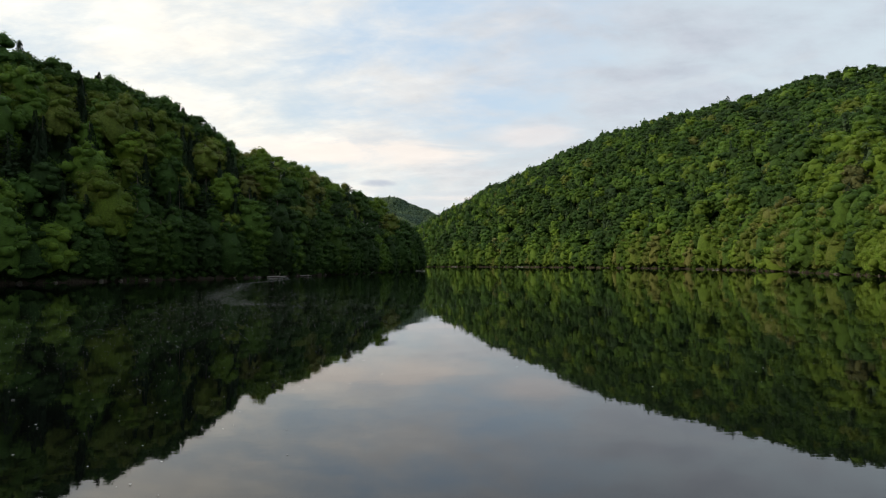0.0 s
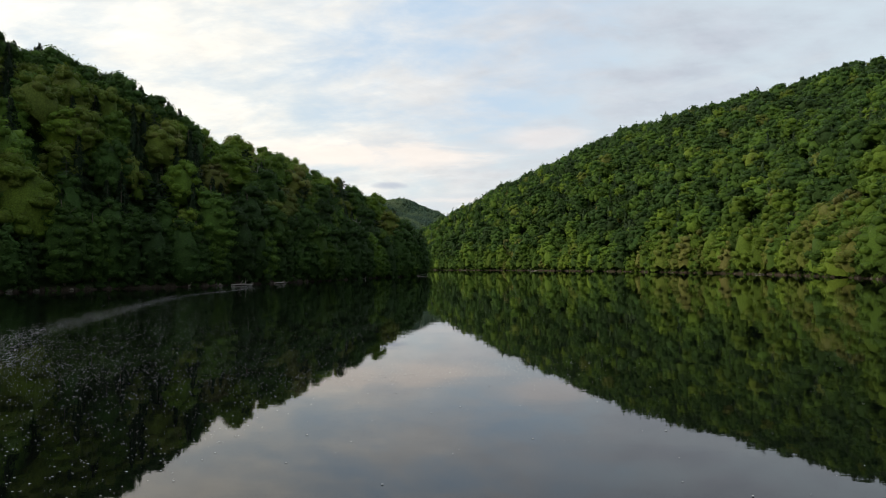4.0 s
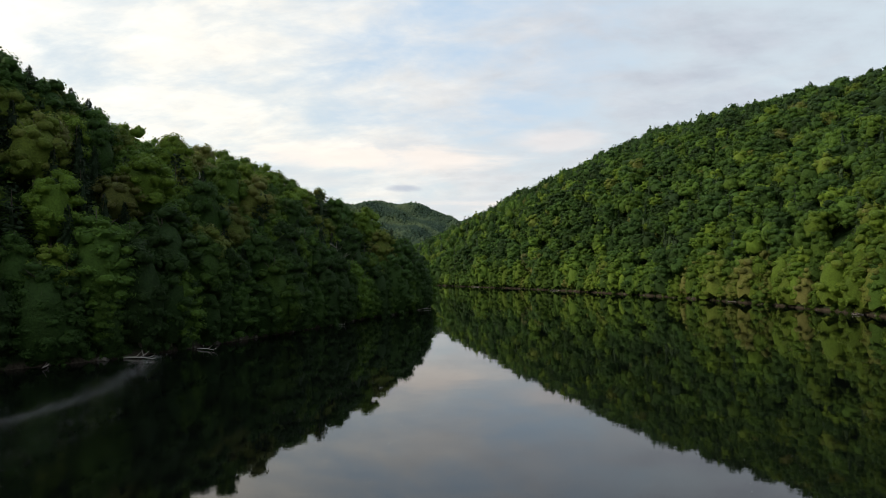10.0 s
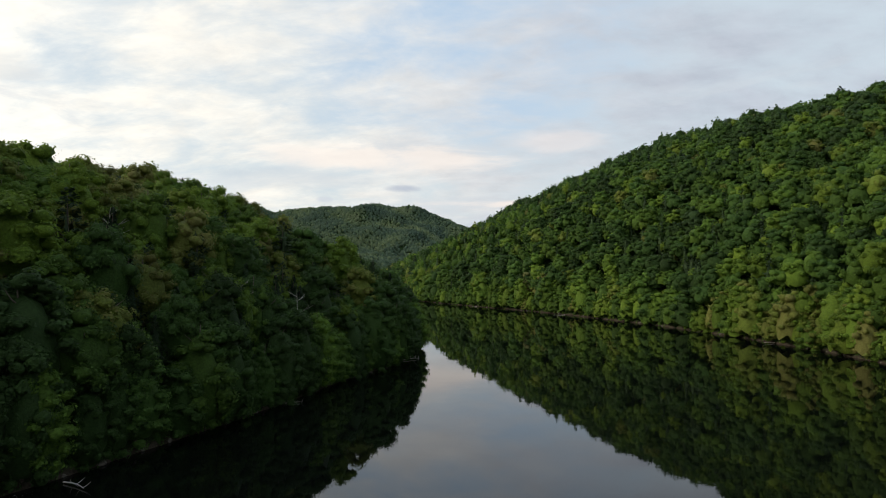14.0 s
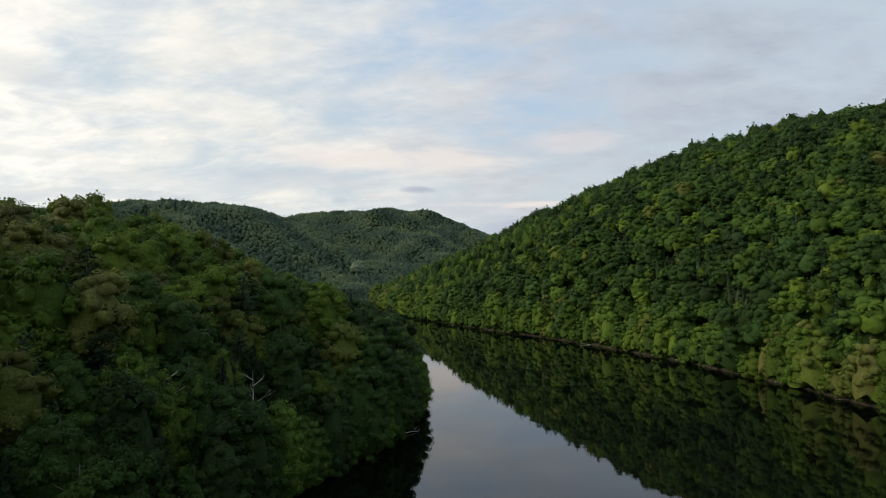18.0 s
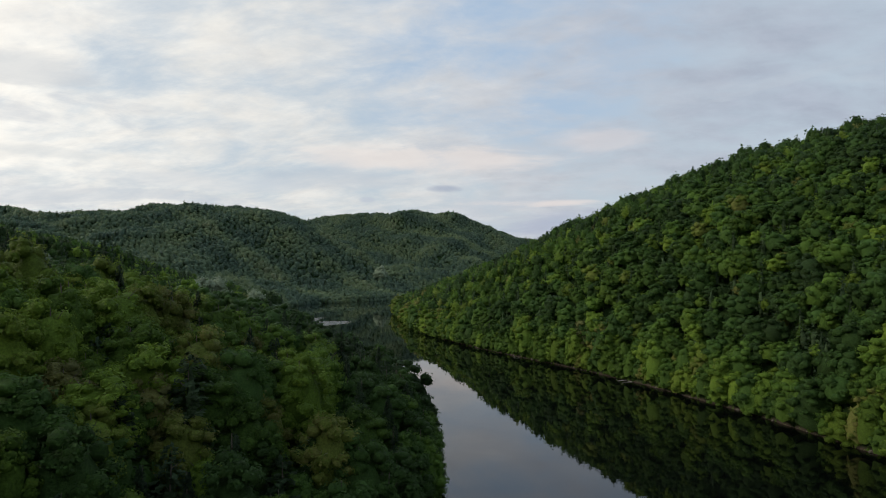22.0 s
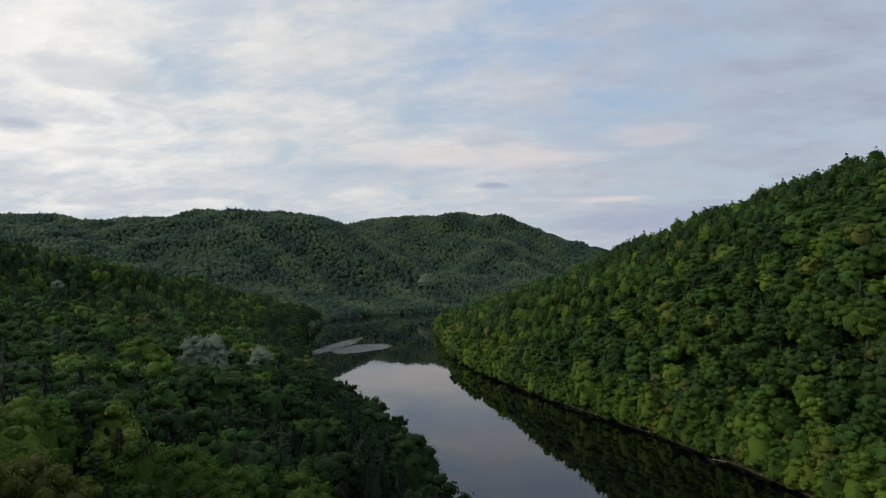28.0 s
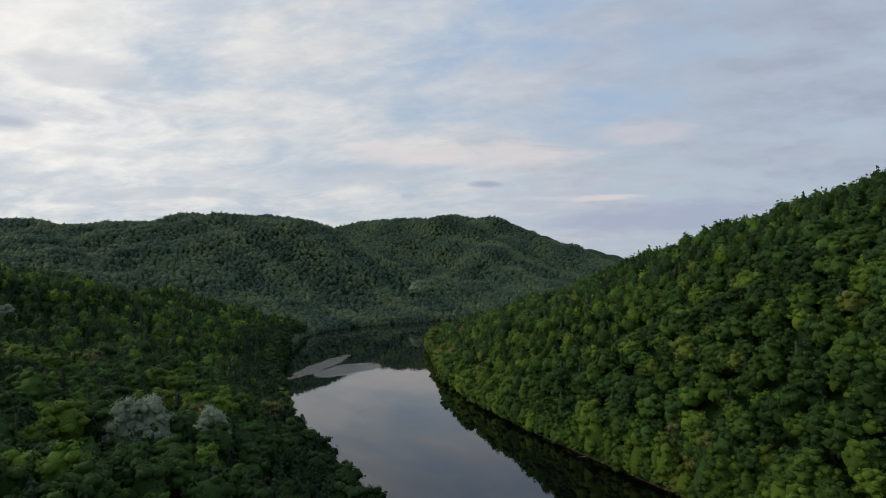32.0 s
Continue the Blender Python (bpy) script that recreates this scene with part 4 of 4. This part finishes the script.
def along_curve(ctrl, n):
    """Points spread along a smooth line through the given places."""
    c = np.array(ctrl, float)
    s = np.linspace(0, len(c) - 1, 400)
    fine = np.c_[np.interp(s, np.arange(len(c)), c[:, 0]), np.interp(s, np.arange(len(c)), c[:, 1])]
    for _ in range(30):
        fine[1:-1] = (fine[:-2] + 2 * fine[1:-1] + fine[2:]) / 4
    step = np.r_[0, np.cumsum(np.hypot(*np.diff(fine, axis=0).T))]
    d = frng.uniform(0, step[-1], n)
    return np.c_[np.interp(d, step, fine[:, 0]), np.interp(d, step, fine[:, 1])]


inner = [(-40, 175), (-30, 140), (-31, 112), (-24, 90), (-15, 78)]
core_pts = along_curve(SWIRL, 10500) + frng.normal(size=(10500, 2)) * np.array([0.9, 0.9])
wide_pts = along_curve(SWIRL, 10500) + frng.normal(size=(10500, 2)) * np.array([2.4, 2.4])
in_pts = along_curve(inner, 4500) + frng.normal(size=(4500, 2)) * np.array([2.2, 2.2])
field = np.c_[frng.normal(-15, 9, 12000), frng.normal(58, 18, 12000)]
field = field[field[:, 0] < -3]
sparse = np.c_[frng.uniform(-45, 60, 2500), frng.uniform(20, 150, 2500)]
tail = along_curve([(-20, 64), (-10, 60), (0, 60), (9, 63)], 1500) + frng.normal(size=(1500, 2)) * np.array([2.0, 1.6])
loose = np.r_[tail, wide_pts, in_pts, field, sparse]
flecks("foam_streak", "pale curling streak of foam drifting on dark water", core_pts[land(core_pts)[1] < -1], 0.02, 0.07)
flecks("foam_flecks", "scattered specks of foam and pollen on the river", loose[land(loose)[1] < -1], 0.012, 0.042)
clots = field[field[:, 0] < -9][:320]
flecks("foam_clots", "small floating clots of foam", clots[land(clots)[1] < -1], 0.05, 0.09)


# ---------------------------------------------------------------- fallen wood and rocks at the edge
def fallen_log(seed, length, radius, twigs):
    r = np.random.RandomState(seed)
    root = new("fallen_log")
    tagged(root, "bleached bare log lying in the water at the bank", "log", "driftwood along the shore")
    stem = Shape()
    pts = [np.array([t * length, 0.12 * length * math.sin(t * 2.2), 0.22 + 0.10 * length * t * (1 - t)]) for t in np.linspace(0, 1, 6)]
    stem.tube(pts, np.linspace(radius, radius * 0.3, 6), 7)
    part("stem", stem, DEADWOOD, root)
    for i in range(twigs):
        t = 0.35 + 0.6 * i / max(1, twigs - 1)
        p = np.array([t * length, 0.12 * length * math.sin(t * 2.2), 0.22 + 0.10 * length * t * (1 - t)])
        d = np.array([0.5, r.choice([-1, 1]) * r.uniform(0.5, 1.0), r.uniform(0.1, 0.7)])
        L = length * r.uniform(0.18, 0.34)
        b = Shape()
        b.tube([p, p + d * L * 0.5, p + d * L + (0, 0, 0.15 * L)], [radius * 0.4, radius * 0.28, radius * 0.1], 5)
        part("branch", b, DEADWOOD, root)
    return root


logs = [fallen_log(3, 4.2, 0.11, 4), fallen_log(5, 5.5, 0.14, 5), fallen_log(8, 3.2, 0.09, 3)]
logs[0].matrix_basis = pose(-43.0, 199.5, -0.05, 0, 0, -35)
logs[1].matrix_basis = pose(-50.0, 188.0, -0.08, 0, 0, -20)
logs[2].matrix_basis = pose(-29.0, 246.0, -0.05, 0, 0, 20)
for k, x, y, a, s in ((1, -12.5, 305, 38, 1.1), (2, -57.0, 180, -75, 1.1),
                      (2, 111.5, 352, 170, 1.2), (0, 119.5, 282, 190, 1.0), (1, 60.0, 488, 150, 1.1), (2, 12.5, 562, 165, 1.2)):
    copy_thing(logs[k], pose(x, y, -0.05, 0, 0, a) @ Matrix.Scale(s, 4))


def boulder(seed):
    r = np.random.RandomState(seed)
    v, f = BALLS[1]
    bumps = sphere_dirs(7, r, -1, 0.3)
    k = 1 - 0.35 * np.clip((v @ bumps.T).max(1) - 0.75, 0, 1) / 0.25 + r.uniform(-0.06, 0.06, len(v))
    sh = Shape()
    sh.add(v * k[:, None] * np.array([1.0, 0.8, 0.6]), f)
    vv, ff, ss = sh.arrays()
    return mesh_from("rock", vv, ff, ss, ROCK, smooth_faces=False)


rock_meshes = [boulder(s) for s in range(5)]
spots_r = np.r_[along(SHORE_L, 7.0, 0.3, frng, 120, 420, -0.8), along(SHORE_R, 8.0, -0.3, frng, 140, 620, -0.8)]
for i, (x, y, z, d) in enumerate(spots_r):
    ob = tagged(new("rock", rock_meshes[i % 5]), "grey-brown rock at the water's edge", "rock", "rocks along the shore")
    ob.matrix_basis = spot(float(x), float(y), 0.12, float(frng.uniform(0, 6.28)), float(frng.uniform(0.35, 1.0)))


# ---------------------------------------------------------------- bare trees
def bare_tree(seed, height):
    r = np.random.RandomState(seed)
    root = new("dead_tree")
    tagged(root, "leafless grey dead tree standing among the green crowns", "tree", "dead trees")
    stem = Shape()
    stem.tube([(0, 0, -1), (0.15, 0.1, height * 0.35), (-0.1, 0.25, height * 0.7), (0.1, 0.1, height)], [0.22, 0.17, 0.10, 0.03], 6)
    part("trunk", stem, DEADWOOD, root)
    for i in range(9):
        z = height * (0.38 + 0.58 * i / 9)
        a = i * 2.4 + r.uniform(-0.4, 0.4)
        L = (height - z) * 0.45 + 1.0
        d = np.array([math.cos(a), math.sin(a), 0.55])
        b, p = Shape(), np.array([0, 0.15, z])
        b.tube([p, p + d * L * 0.5, p + d * L + (0, 0, 0.2 * L)], [0.075, 0.05, 0.015], 5)
        for q in range(3):
            s = p + d * L * (0.45 + 0.2 * q)
            e = np.array([math.cos(a + (q - 1) * 0.9), math.sin(a + (q - 1) * 0.9), 0.5]) * L * 0.35
            b.tube([s, s + e * 0.5, s + e], [0.035, 0.025, 0.008], 4)
        part("limb", b, DEADWOOD, root)
    return root


snags = [bare_tree(2, 13.5), bare_tree(6, 15.0)]
for n, (x, y, a) in enumerate(((-38, 246, 0.4), (-24, 296, 2.0), (-58, 236, 1.0), (-31, 262, 3.0), (-44, 214, 4.0), (-92, 330, 5.0))):
    z = float(land(np.array([[float(x), float(y)]]))[0][0])
    m = spot(x, y, z, a, 1.0)
    if n < 2:
        snags[n].matrix_basis = m
    else:
        copy_thing(snags[n % 2], m)
